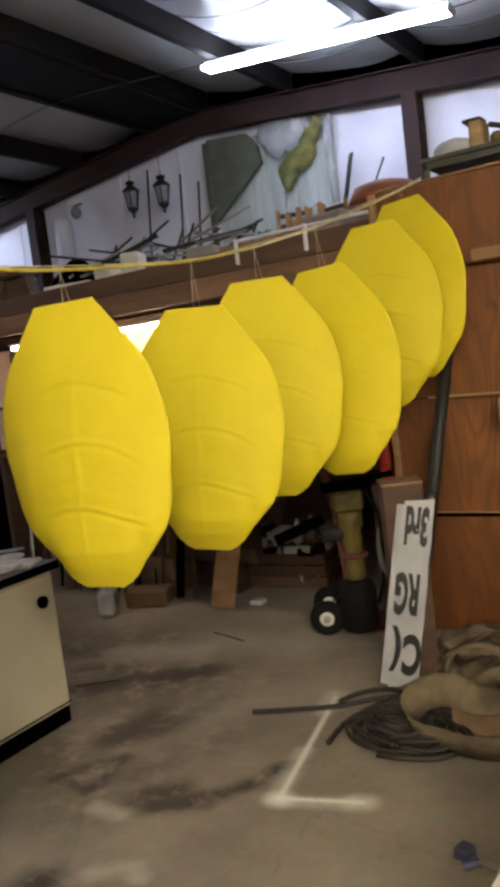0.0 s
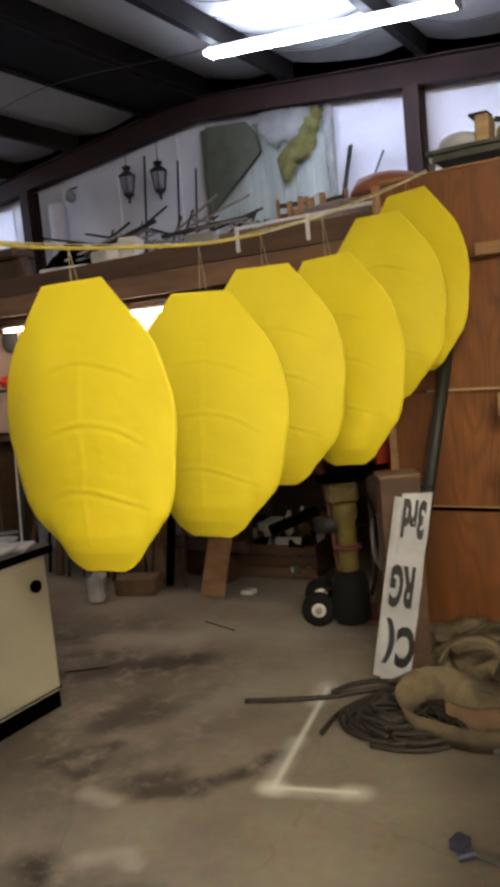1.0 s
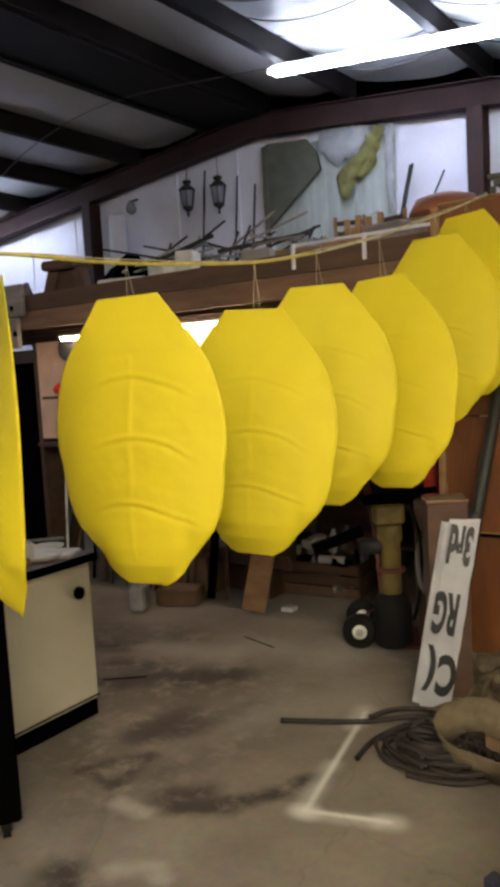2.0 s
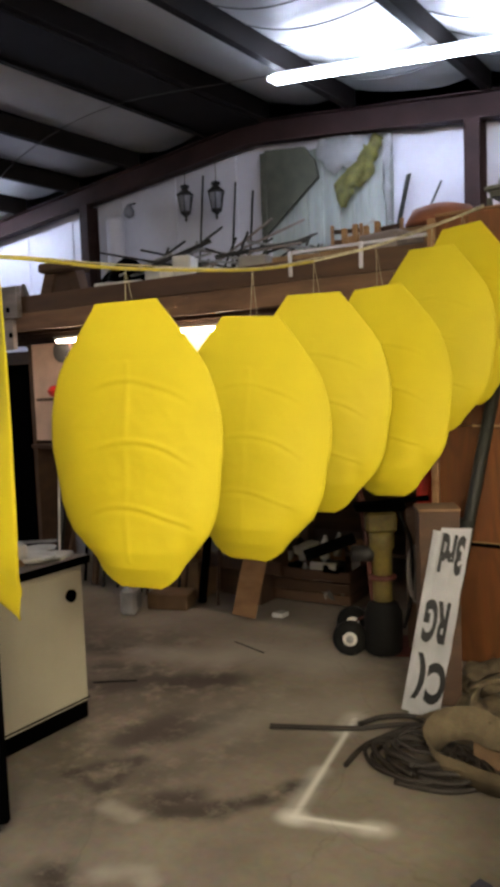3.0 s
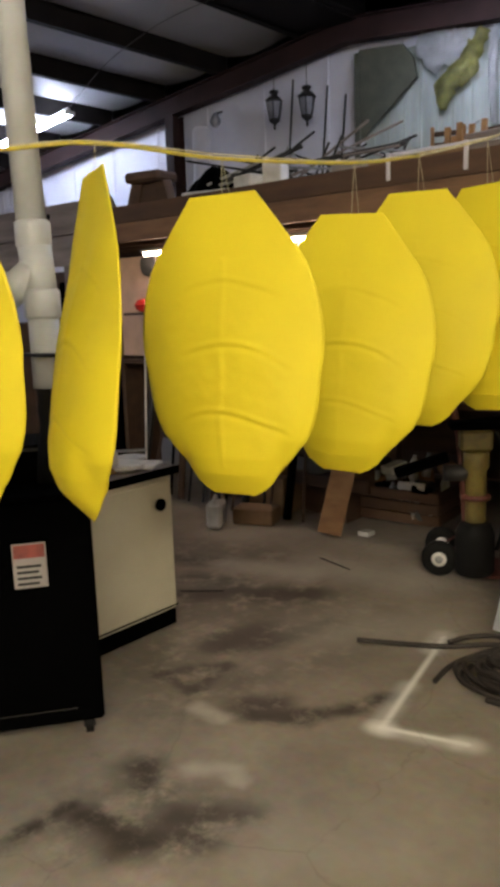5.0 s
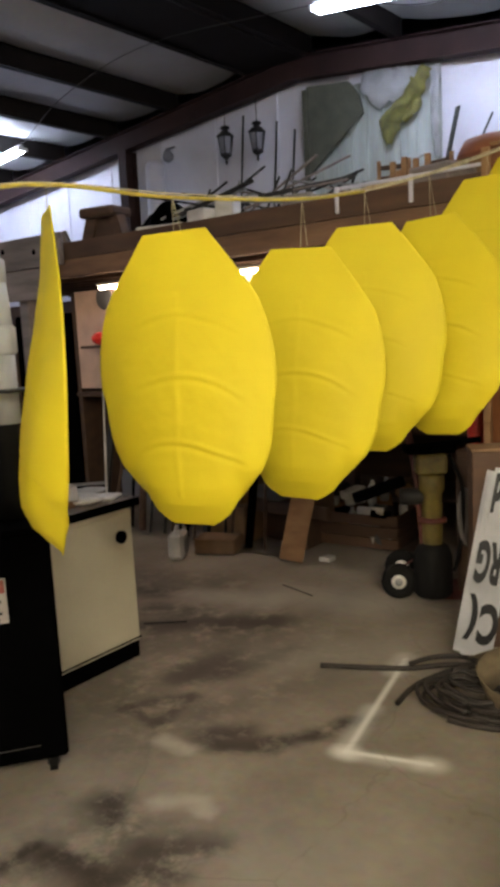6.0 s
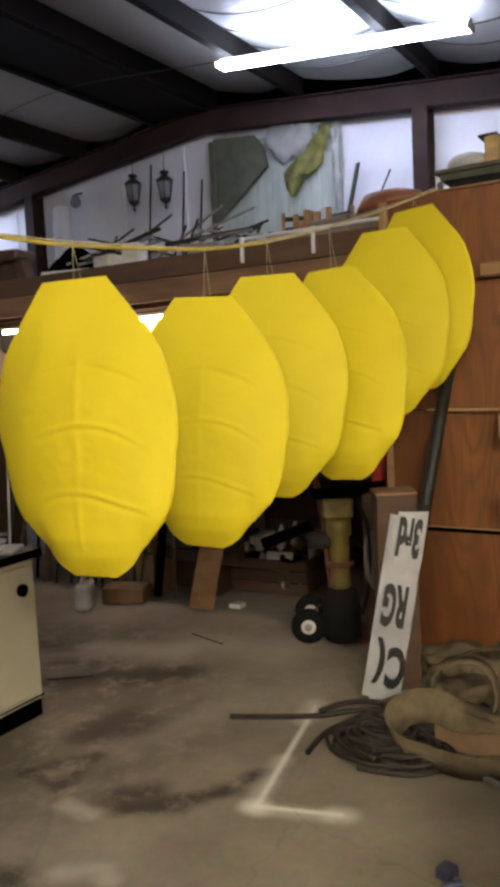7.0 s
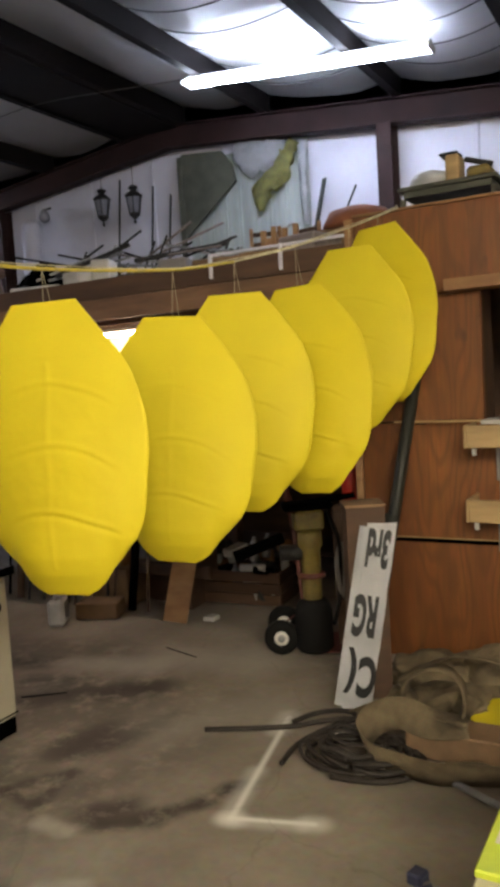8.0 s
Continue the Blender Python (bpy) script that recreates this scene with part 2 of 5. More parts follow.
GALV = material("galvanised_metal", (0.42, 0.42, 0.42), rough=0.4, metal=0.7, vary=0.25, scale=10)
IRON = material("dark_iron", (0.028, 0.026, 0.025), rough=0.55, metal=0.3, vary=0.35, scale=10)
PINK_BOARD = material("pale_pink_board", (0.74, 0.5, 0.38), rough=0.7, vary=0.15, scale=3)
GREY_DISC = material("grey_speaker_cloth", (0.09, 0.085, 0.08), rough=0.9, vary=0.2)
INSULATION = material("yellow_fibre_wool", (0.42, 0.4, 0.13), rough=0.95, vary=0.5, scale=12, fine=90, bump=1.0, dark=(0.25, 0.24, 0.1))
VINYL_FLAP = material("torn_vinyl_facing", (0.6, 0.61, 0.63), rough=0.5, vary=0.15, scale=4)
GREEN_WOOD = material("dull_green_paint", (0.085, 0.088, 0.062), rough=0.6, vary=0.3, scale=6)
GREEN_POLE = material("dark_green_pole", (0.018, 0.019, 0.012), rough=0.55, vary=0.3, scale=10)
TAN = material("tan_wood", (0.5, 0.34, 0.16), rough=0.65, vary=0.25, scale=4, stretch=(0.6, 4, 4), per_object=0.1)
GLASS_DULL = material("smoky_lantern_glass", (0.26, 0.26, 0.3), rough=0.15, vary=0.2)
TUBE_GLOW = glow("lit_cool_tube", (0.68, 0.77, 1.0), COOL_TUBES)
ADDED_TUBE_GLOW = glow("added_warm_tube", (1.0, 0.885, 0.67), ADDED_WARM_TUBES)
WARM_GLOW = glow("lit_shelf_tube", (1.0, 0.78, 0.6), 50.0)
GREY_WIRE = material("dull_grey_wire", (0.12, 0.12, 0.12), rough=0.5, vary=0.2)
LIME = material("lime_paint", (0.6, 0.72, 0.05), rough=0.5, vary=0.1)
BLUE = material("blue_grey_metal", (0.1, 0.11, 0.2), rough=0.4, metal=0.4, vary=0.2)
TERRACOTTA = material("terracotta_plastic", (0.33, 0.11, 0.05), rough=0.6, vary=0.2)


# ---- mesh helpers ----
def mesh_object(name, bm, mat, smooth=False):
    me = bpy.data.meshes.new(name)
    bm.normal_update()
    bm.to_mesh(me)
    bm.free()
    me.materials.append(mat)
    if smooth:
        for p in me.polygons:
            p.use_smooth = True
    return new(name, me)


def part(name, bm, mat, parent, label="", smooth=False):
    ob = mesh_object(name, bm, mat, smooth)
    ob.parent = parent
    if label:
        tagged(ob, label)
    return ob


def thing(name, label, category, at=(0, 0, 0), turn=0.0, group=""):
    ob = new(name)
    ob.empty_display_size = 0.1
    ob.matrix_basis = pose(*at, 0, 0, turn)
    return tagged(ob, label, category, group)


def structure(name, bm, mat, label, smooth=False):
    return tagged(mesh_object(name, bm, mat, smooth), label, name.split("_")[0], kind="structure")


def box(lo, hi, bevel=0.004, bm=None, m=None):
    bm = bm or bmesh.new()
    size = [max(h - a, 1e-4) for a, h in zip(lo, hi)]
    r = bmesh.ops.create_cube(bm, size=1)
    bmesh.ops.scale(bm, vec=size, verts=r["verts"])
    bmesh.ops.translate(bm, vec=[(a + h) / 2 for a, h in zip(lo, hi)], verts=r["verts"])
    if bevel:
        edges = list({e for v in r["verts"] for e in v.link_edges})
        r2 = bmesh.ops.bevel(bm, geom=edges, offset=min(bevel, min(size) * 0.3), segments=1, affect="EDGES")
    if m is not None:
        bmesh.ops.transform(bm, matrix=m, verts=bm.verts)
    return bm


def rod(a, b, radius, bm=None, sides=10, end=None):
    bm = bm or bmesh.new()
    a, b = Vector(a), Vector(b)
    m = Matrix.Translation((a + b) / 2) @ (b - a).to_track_quat("Z", "Y").to_matrix().to_4x4()
    bmesh.ops.create_cone(bm, cap_ends=True, segments=sides, radius1=radius, radius2=radius if end is None else end, depth=(b - a).length, matrix=m)
    return bm


def beam(a, b, w, h, bm=None, bevel=0.004, roll=0.0):
    """A squared bar from a to b, w across and h high."""
    a, b = Vector(a), Vector(b)
    m = Matrix.Translation((a + b) / 2) @ (b - a).to_track_quat("Y", "Z").to_matrix().to_4x4() @ pose(0, 0, 0, 0, roll, 0)
    own = box((-w / 2, -(b - a).length / 2, -h / 2), (w / 2, (b - a).length / 2, h / 2), bevel, m=m)
    if bm is None:
        return own
    me = bpy.data.meshes.new("joined")
    own.to_mesh(me)
    own.free()
    bm.from_mesh(me)
    bpy.data.meshes.remove(me)
    return bm


def smooth_line(points, steps=8):
    """A Catmull-Rom line through the points."""
    p = [Vector(q) for q in points]
    p = [2 * p[0] - p[1]] + p + [2 * p[-1] - p[-2]]
    out = []
    for i in range(1, len(p) - 2):
        for k in range(steps):
            t = k / steps
            a, b, c, d = p[i - 1:i + 3]
            out.append(0.5 * (2 * b + (c - a) * t + (2 * a - 5 * b + 4 * c - d) * t * t + (3 * b - a - 3 * c + d) * t ** 3))
    return out + [p[-2]]


def sweep(line, section, bm=None, up=(0, 0, 1), twist=None):
    """A closed section (list of x, z) carried along a line."""
    bm = bm or bmesh.new()
    rings = []
    for i, p in enumerate(line):
        d = (line[min(i + 1, len(line) - 1)] - line[max(i - 1, 0)]).normalized()
        side = d.cross(Vector(up))
        side = side.normalized() if side.length > 1e-3 else Vector((1, 0, 0))
        top = side.cross(d)
        a = twist(i / (len(line) - 1)) if twist else 0.0
        s, u = side * math.cos(a) + top * math.sin(a), top * math.cos(a) - side * math.sin(a)
        rings.append([bm.verts.new(p + s * x + u * z) for x, z in section])
    k = len(section)
    for r0, r1 in zip(rings, rings[1:]):
        for j in range(k):
            bm.faces.new((r0[j], r0[(j + 1) % k], r1[(j + 1) % k], r1[j]))
    bm.faces.new(rings[0][::-1])
    bm.faces.new(rings[-1])
    return bm


def ring(radius, sides=8):
    return [(radius * math.cos(2 * math.pi * k / sides), radius * math.sin(2 * math.pi * k / sides)) for k in range(sides)]


def hose(points, radius, steps=8, sides=8):
    return sweep(smooth_line(points, steps), ring(radius, sides))


def lathe(profile, sides=20, at=(0, 0, 0)):
    """A turned body from (radius, z) pairs."""
    bm = bmesh.new()
    rings = [[bm.verts.new((at[0] + r * math.cos(2 * math.pi * k / sides), at[1] + r * math.sin(2 * math.pi * k / sides), at[2] + z)) for k in range(sides)] for r, z in profile]
    for r0, r1 in zip(rings, rings[1:]):
        for j in range(sides):
            bm.faces.new((r0[j], r0[(j + 1) % sides], r1[(j + 1) % sides], r1[j]))
    bm.faces.new(rings[0][::-1])
    bm.faces.new(rings[-1])
    return bm


def slab(outline, z0, z1):
    """A flat plate from an outline of x, y."""
    bm = bmesh.new()
    lo, hi = [bm.verts.new((x, y, z0)) for x, y in outline], [bm.verts.new((x, y, z1)) for x, y in outline]
    bm.faces.new(lo[::-1])
    bm.faces.new(hi)
    for i in range(len(lo)):
        j = (i + 1) % len(lo)
        bm.faces.new((lo[i], lo[j], hi[j], hi[i]))
    return bm
# ---- large structure ----
def build_shell():
    structure("floor", box((LEFT_X - 0.2, REAR_Y - 0.2, -0.15), (RIGHT_X + 0.2, WALL_Y + 0.3, 0.0), 0), CONCRETE, "stained grey concrete workshop floor with white overspray marks")
    # gable wall of ribbed sheet metal, with the roof's slope along its top
    bm = bmesh.new()
    xs, x = [], LEFT_X
    while x < RIGHT_X:
        xs += [(x, 0), (x + 0.85, 0), (x + 0.86, 0.012), (x + 0.885, 0.012), (x + 0.895, 0)]
        x += 0.91
    front = [(bm.verts.new((x, WALL_Y - d, 0)), bm.verts.new((x, WALL_Y - d, rafter_z(x) + 0.1))) for x, d in xs]
    back = [(bm.verts.new((x, WALL_Y + 0.1, 0)), bm.verts.new((x, WALL_Y + 0.1, rafter_z(x) + 0.5))) for x, d in (xs[0], xs[-1])]
    for a, b in zip(front, front[1:]):
        bm.faces.new((a[0], b[0], b[1], a[1]))
    bm.faces.new((back[1][0], back[0][0], back[0][1], back[1][1]))
    structure("wall_north", bm, WHITE_METAL, "white ribbed sheet-metal gable wall")
    bm = bmesh.new()
    for x0, x1 in ((LEFT_X, RIDGE_X), (RIDGE_X, RIGHT_X)):
        a, b, c, d = [bm.verts.new((x, WALL_Y - 0.02, rafter_z(x) + z)) for x, z in ((x0, 0.08), (x1, 0.08), (x1, 0.62), (x0, 0.62))]
        bm.faces.new((a, b, c, d))
    bmesh.ops.solidify(bm, geom=list(bm.faces), thickness=-0.02)
    structure("trim_gable", bm, ROOF_DIM, "grey lining closing the gable above the rafter")
    structure("wall_west", box((LEFT_X - 0.12, REAR_Y, 0), (LEFT_X, WALL_Y, 4.0), 0), WHITE_METAL, "white sheet-metal side wall")
    structure("wall_east", box((RIGHT_X, REAR_Y, 0), (RIGHT_X + 0.12, WALL_Y, 4.0), 0), WHITE_METAL, "white sheet-metal side wall")
    structure("wall_south", box((LEFT_X, REAR_Y - 0.12, 0), (RIGHT_X, REAR_Y, 5.2), 0), WALL_DIM, "plain painted wall closing the workshop")
    # roof lining, sagging between the purlins
    purlins = [-12.3, -11.2, -10.05, -8.85, -7.78, -6.7, -5.5, -4.76, -3.71, -2.32, -1.1, 0.1, 1.3, 2.5, 3.7, 4.9]
    bm = bmesh.new()
    cols = []
    for a, b in zip(purlins, purlins[1:]):
        for k in range(10):
            u = k / 10
            cols.append((a + (b - a) * u, 0.13 * 4 * u * (1 - u) * min((b - a) / 1.2, 1)))
    cols.append((purlins[-1], 0))
    ys = [REAR_Y - 0.1 + k * (WALL_Y + 0.2 - REAR_Y) / 26 for k in range(27)]
    grid = []
    for x, sag in cols:
        grid.append([bm.verts.new((x, y, rafter_z(x) + 0.47 - sag * (0.7 + 0.5 * noise.noise((x * 0.7, y * 0.9, 3))) + 0.02 * noise.noise((x * 3, y * 2.5, 0)))) for y in ys])
    for c0, c1 in zip(grid, grid[1:]):
        for j in range(len(ys) - 1):
            bm.faces.new((c0[j], c0[j + 1], c1[j + 1], c1[j]))
    lid = [bm.verts.new((x, y, 5.4)) for x, y in ((LEFT_X - 0.3, REAR_Y - 0.3), (RIGHT_X + 0.3, REAR_Y - 0.3), (RIGHT_X + 0.3, WALL_Y + 0.3), (LEFT_X - 0.3, WALL_Y + 0.3))]
    bm.faces.new(lid)
    structure("ceiling", bm, ROOF_VINYL, "grey vinyl-faced roof insulation sagging between purlins", smooth=True)
    wires = tagged(new("ceiling_wires"), "thin wires holding up the roof insulation", "wires", kind="structure")
    for y in (3.6, 4.3, 5.0, 5.45, 5.9, 6.35, 6.8):
        pts = [Vector((x, y + 0.03 * math.sin(x * 3), rafter_z(x) + 0.462 - sag * 1.02)) for x, sag in cols[80:121]]
        part("wire", sweep(pts, ring(0.006, 5)), GREY_WIRE, wires)
    # Z purlins running to the gable wall
    for x in purlins[1:-1]:
        z = rafter_z(x) + 0.24
        t = thing("purlin", "steel roof purlin, dark paint deepened for the dim roof", "purlin", (x, 0, z), group="roof purlins")
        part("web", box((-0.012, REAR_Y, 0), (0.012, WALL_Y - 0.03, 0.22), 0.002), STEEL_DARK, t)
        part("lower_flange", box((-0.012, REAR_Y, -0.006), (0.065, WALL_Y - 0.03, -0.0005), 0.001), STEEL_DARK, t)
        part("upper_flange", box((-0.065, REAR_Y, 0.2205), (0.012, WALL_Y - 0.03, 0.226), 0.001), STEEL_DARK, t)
    # dark sheet added between the two ridge purlins to fill the dark band
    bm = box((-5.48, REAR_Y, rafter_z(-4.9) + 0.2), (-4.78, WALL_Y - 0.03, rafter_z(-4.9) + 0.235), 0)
    tagged(mesh_object("ridge_filler", bm, STEEL_DARK), "added dark sheet filling the gap between the ridge purlins", "ridge plate")
    # end rafter in two halves, I section
    for x0, x1 in ((RIDGE_X, RIGHT_X), (LEFT_X, RIDGE_X)):
        y = WALL_Y - 0.16
        t = thing("rafter", "red-oxide steel roof rafter along the gable wall", "rafter", group="end rafters")
        for nm, w, z0, z1 in (("lower_flange", 0.15, 0.0, 0.012), ("web", 0.012, 0.012, 0.225), ("upper_flange", 0.15, 0.225, 0.237)):
            bm = bmesh.new()
            vs = []
            for x in (x0, x1):
                for dy in (-w / 2, w / 2):
                    for z in (z0, z1):
                        vs.append(bm.verts.new((x, y + dy, rafter_z(x) + z)))
            for f in ((0, 1, 3, 2), (4, 6, 7, 5), (0, 4, 5, 1), (2, 3, 7, 6), (0, 2, 6, 4), (1, 5, 7, 3)):
                bm.faces.new([vs[i] for i in f])
            part(nm, bm, STEEL_BROWN, t)
    # wall columns
    for x in (-2.42, -7.5):
        t = thing("column", "red-oxide steel wall column under the rafter", "column", (x, WALL_Y - 0.16, 0), group="wall columns")
        h = rafter_z(x)
        part("flange", box((-0.075, -0.1, 0), (0.075, -0.088, h)), STEEL_BROWN, t)
        part("flange", box((-0.075, 0.088, 0), (0.075, 0.1, h)), STEEL_BROWN, t)
        part("web", box((-0.006, -0.088, 0), (0.006, 0.088, h)), STEEL_BROWN, t)


def build_mezzanine():
    x0, x1 = -7.4, -1.64
    deck = tagged(new("mezzanine_floor"), "timber storage loft floor with a board edge", "loft", kind="structure")
    part("deck_boards", box((x0, MEZZ_Y + 0.04, DECK_Z - 0.02), (4.6, WALL_Y - 0.28, DECK_Z), 0), OLD_WOOD, deck)
    part("edge_board", box((x0, MEZZ_Y, DECK_Z - 0.02), (x1, MEZZ_Y + 0.038, DECK_Z + 0.115)), OLD_WOOD, deck, "dark brown upper edge board")
    part("edge_beam", box((x0, MEZZ_Y - 0.012, DECK_Z - 0.17), (x1, MEZZ_Y + 0.038, DECK_Z - 0.024)), EDGE_WOOD, deck, "brown lumber edge beam")
    for k in range(13):
        y = MEZZ_Y + 0.25 + k * 0.22
        part("joist", box((x0, y, DECK_Z - 0.18), (x1, y + 0.04, DECK_Z - 0.022), 0), OLD_WOOD, deck)
    for x in (-7.3, -5.9):
        t = thing("timber_post", "dark timber post holding the storage loft", "post", (x, MEZZ_Y + 0.1, 0), group="loft posts")
        part("shaft", box((-0.06, -0.06, 0), (0.06, 0.06, DECK_Z - 0.18)), GREY_WOOD, t)
    # grey boards over the loft's left end
    t = tagged(new("loft_end_boards"), "weathered grey boards standing along the loft edge", "boards", kind="structure")
    for k, (xa, xb, za, zb) in enumerate(((-9.5, -5.3, 2.0, 2.25), (-9.5, -5.22, 2.26, 2.52))):
        part("board", box((xa, MEZZ_Y - 0.06 - 0.005 * k, za), (xb, MEZZ_Y - 0.016, zb)), GREY_WOOD, t)
    # black discs on the board face paint the shade inside bolt holes
    for x, z in ((-5.55, 2.39), (-5.98, 2.43), (-5.32, 2.12), (-5.34, 2.33), (-6.5, 2.36)):
        part("bolt_hole_shade", rod((x, MEZZ_Y - 0.068, z), (x, MEZZ_Y - 0.064, z), 0.024, sides=12), BLACK, t, "black disc for the shade in a bolt hole")
    # plywood front of the room under the loft: panels round a shelf opening
    w = tagged(new("wall_plywood"), "varnished plywood partition wall with a shelf opening", "wall", kind="structure")
    y0, y1 = MEZZ_Y, MEZZ_Y + 0.05
    part("panel", box((-1.64, y0, 0), (-0.12, y1, 0.704)), PLYWOOD, w)
    part("panel", box((-0.116, y0, 0), (1.4, y1, 0.704)), PLYWOOD, w)
    part("panel", box((-1.64, y0, 0.712), (0.3, y1, 1.38)), PLYWOOD, w)
    part("panel", box((0.304, y0, 0.712), (1.4, y1, 1.38)), PLYWOOD, w)
    part("panel", box((-1.64, y0, 1.386), (-0.93, y1, 2.08)), PLYWOOD, w)
    part("panel", box((-1.64, y0, 2.084), (1.4, y1, 2.564)), PLYWOOD, w)
    part("seam_strip", box((-1.64, y0 - 0.006, 0.713), (1.4, y0 - 0.001, 0.72)), TAN, w)
    part("seam_gap", box((-1.64, y0 - 0.004, 0.69), (1.4, y0 - 0.001, 0.7125)), BLACK, w, "black seam between panels")
    part("header_board", box((-1.1, y0 - 0.1, 2.086), (1.3, y0 - 0.002, 2.15)), RAW_WOOD, w, "projecting header board")
    part("top_trim", box((-1.64, y0 - 0.008, 2.566), (1.4, y1 + 0.03, 2.58)), RAW_WOOD, w)
    part("end_stud", box((-1.69, y0 - 0.005, 0), (-1.643, y1 + 0.04, 2.56)), RAW_WOOD, w)
    # room behind, set deep in dark lumber so the opening goes dark
    part("return_wall", box((-1.69, y1 + 0.045, 0), (-1.64, WALL_Y - 0.3, DECK_Z - 0.19), 0), PLYWOOD, w)
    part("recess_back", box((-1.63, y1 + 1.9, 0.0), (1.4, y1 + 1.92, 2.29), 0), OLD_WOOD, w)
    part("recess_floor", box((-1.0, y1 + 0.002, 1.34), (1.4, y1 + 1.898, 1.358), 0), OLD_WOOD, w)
    part("recess_end", box((1.402, y0, 0), (1.45, WALL_Y - 0.3, 2.29), 0), PLYWOOD, w)
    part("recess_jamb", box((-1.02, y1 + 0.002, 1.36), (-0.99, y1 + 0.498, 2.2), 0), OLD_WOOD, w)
    # back of the space under the loft
    structure("wall_under_loft", box((-9.6, 6.6, 0), (-1.7, 6.66, DECK_Z - 0.19), 0), OLD_WOOD, "dark boarded wall at the back under the loft")


def tube_fixture(x0, x1, y, glow_mat, label="lit fluorescent strip light, real or added, under the roof purlins"):
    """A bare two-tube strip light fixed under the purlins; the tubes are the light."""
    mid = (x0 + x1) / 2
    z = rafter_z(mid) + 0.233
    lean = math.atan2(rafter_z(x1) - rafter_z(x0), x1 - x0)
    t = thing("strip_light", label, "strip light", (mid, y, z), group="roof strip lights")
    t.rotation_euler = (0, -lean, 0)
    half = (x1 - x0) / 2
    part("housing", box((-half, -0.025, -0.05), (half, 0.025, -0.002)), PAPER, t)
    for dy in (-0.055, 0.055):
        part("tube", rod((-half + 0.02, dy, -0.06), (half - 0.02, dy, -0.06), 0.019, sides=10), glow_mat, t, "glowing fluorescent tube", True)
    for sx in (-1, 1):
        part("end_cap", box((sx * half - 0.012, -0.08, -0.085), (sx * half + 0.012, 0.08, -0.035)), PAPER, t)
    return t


def build_lights():
    tube_fixture(-3.8, -1.6, 6.0, TUBE_GLOW)
    tube_fixture(-10.65, -8.45, 6.4, TUBE_GLOW)
    c = thing("light_cable", "thin grey cable run between the roof strip lights", "cable")
    part("wire", hose([(x, y, rafter_z(x) + 0.222) for x, y in ((-8.46, 6.4), (-6.9, 5.85), (-5.5, 5.75), (-3.79, 6.0))], 0.0035), GREY_WIRE, c)
    # unseen strip lights added behind the camera to light roof, shells and floor
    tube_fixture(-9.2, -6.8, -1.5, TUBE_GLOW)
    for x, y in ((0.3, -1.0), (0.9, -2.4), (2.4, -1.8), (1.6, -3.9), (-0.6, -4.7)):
        tube_fixture(x, x + 2.4, y, ADDED_TUBE_GLOW)


# ---- hanging yellow shells ----
SHELL_H = 0.955
# half width and rim position down the shell, in shell heights
RIM = [(0.0, 0.124), (0.1, 0.204), (0.19, 0.274), (0.24, 0.305), (0.31, 0.33), (0.39, 0.348), (0.46, 0.354), (0.52, 0.352), (0.58, 0.34), (0.64, 0.334), (0.7, 0.324),
       (0.75, 0.309), (0.8, 0.284), (0.845, 0.243), (0.88, 0.21), (0.905, 0.186), (0.925, 0.172), (0.955, 0.15), (0.98, 0.118), (1.0, 0.08)]


# how far the shell stands out down its length, in shell heights
SWELL_AT, SWELL = [0, 0.1, 0.2, 0.3, 0.42, 0.55, 0.68, 0.78, 0.86, 0.92, 0.96, 1.0], [0, 0.003, 0.01, 0.022, 0.04, 0.056, 0.067, 0.073, 0.072, 0.056, 0.03, 0.0]


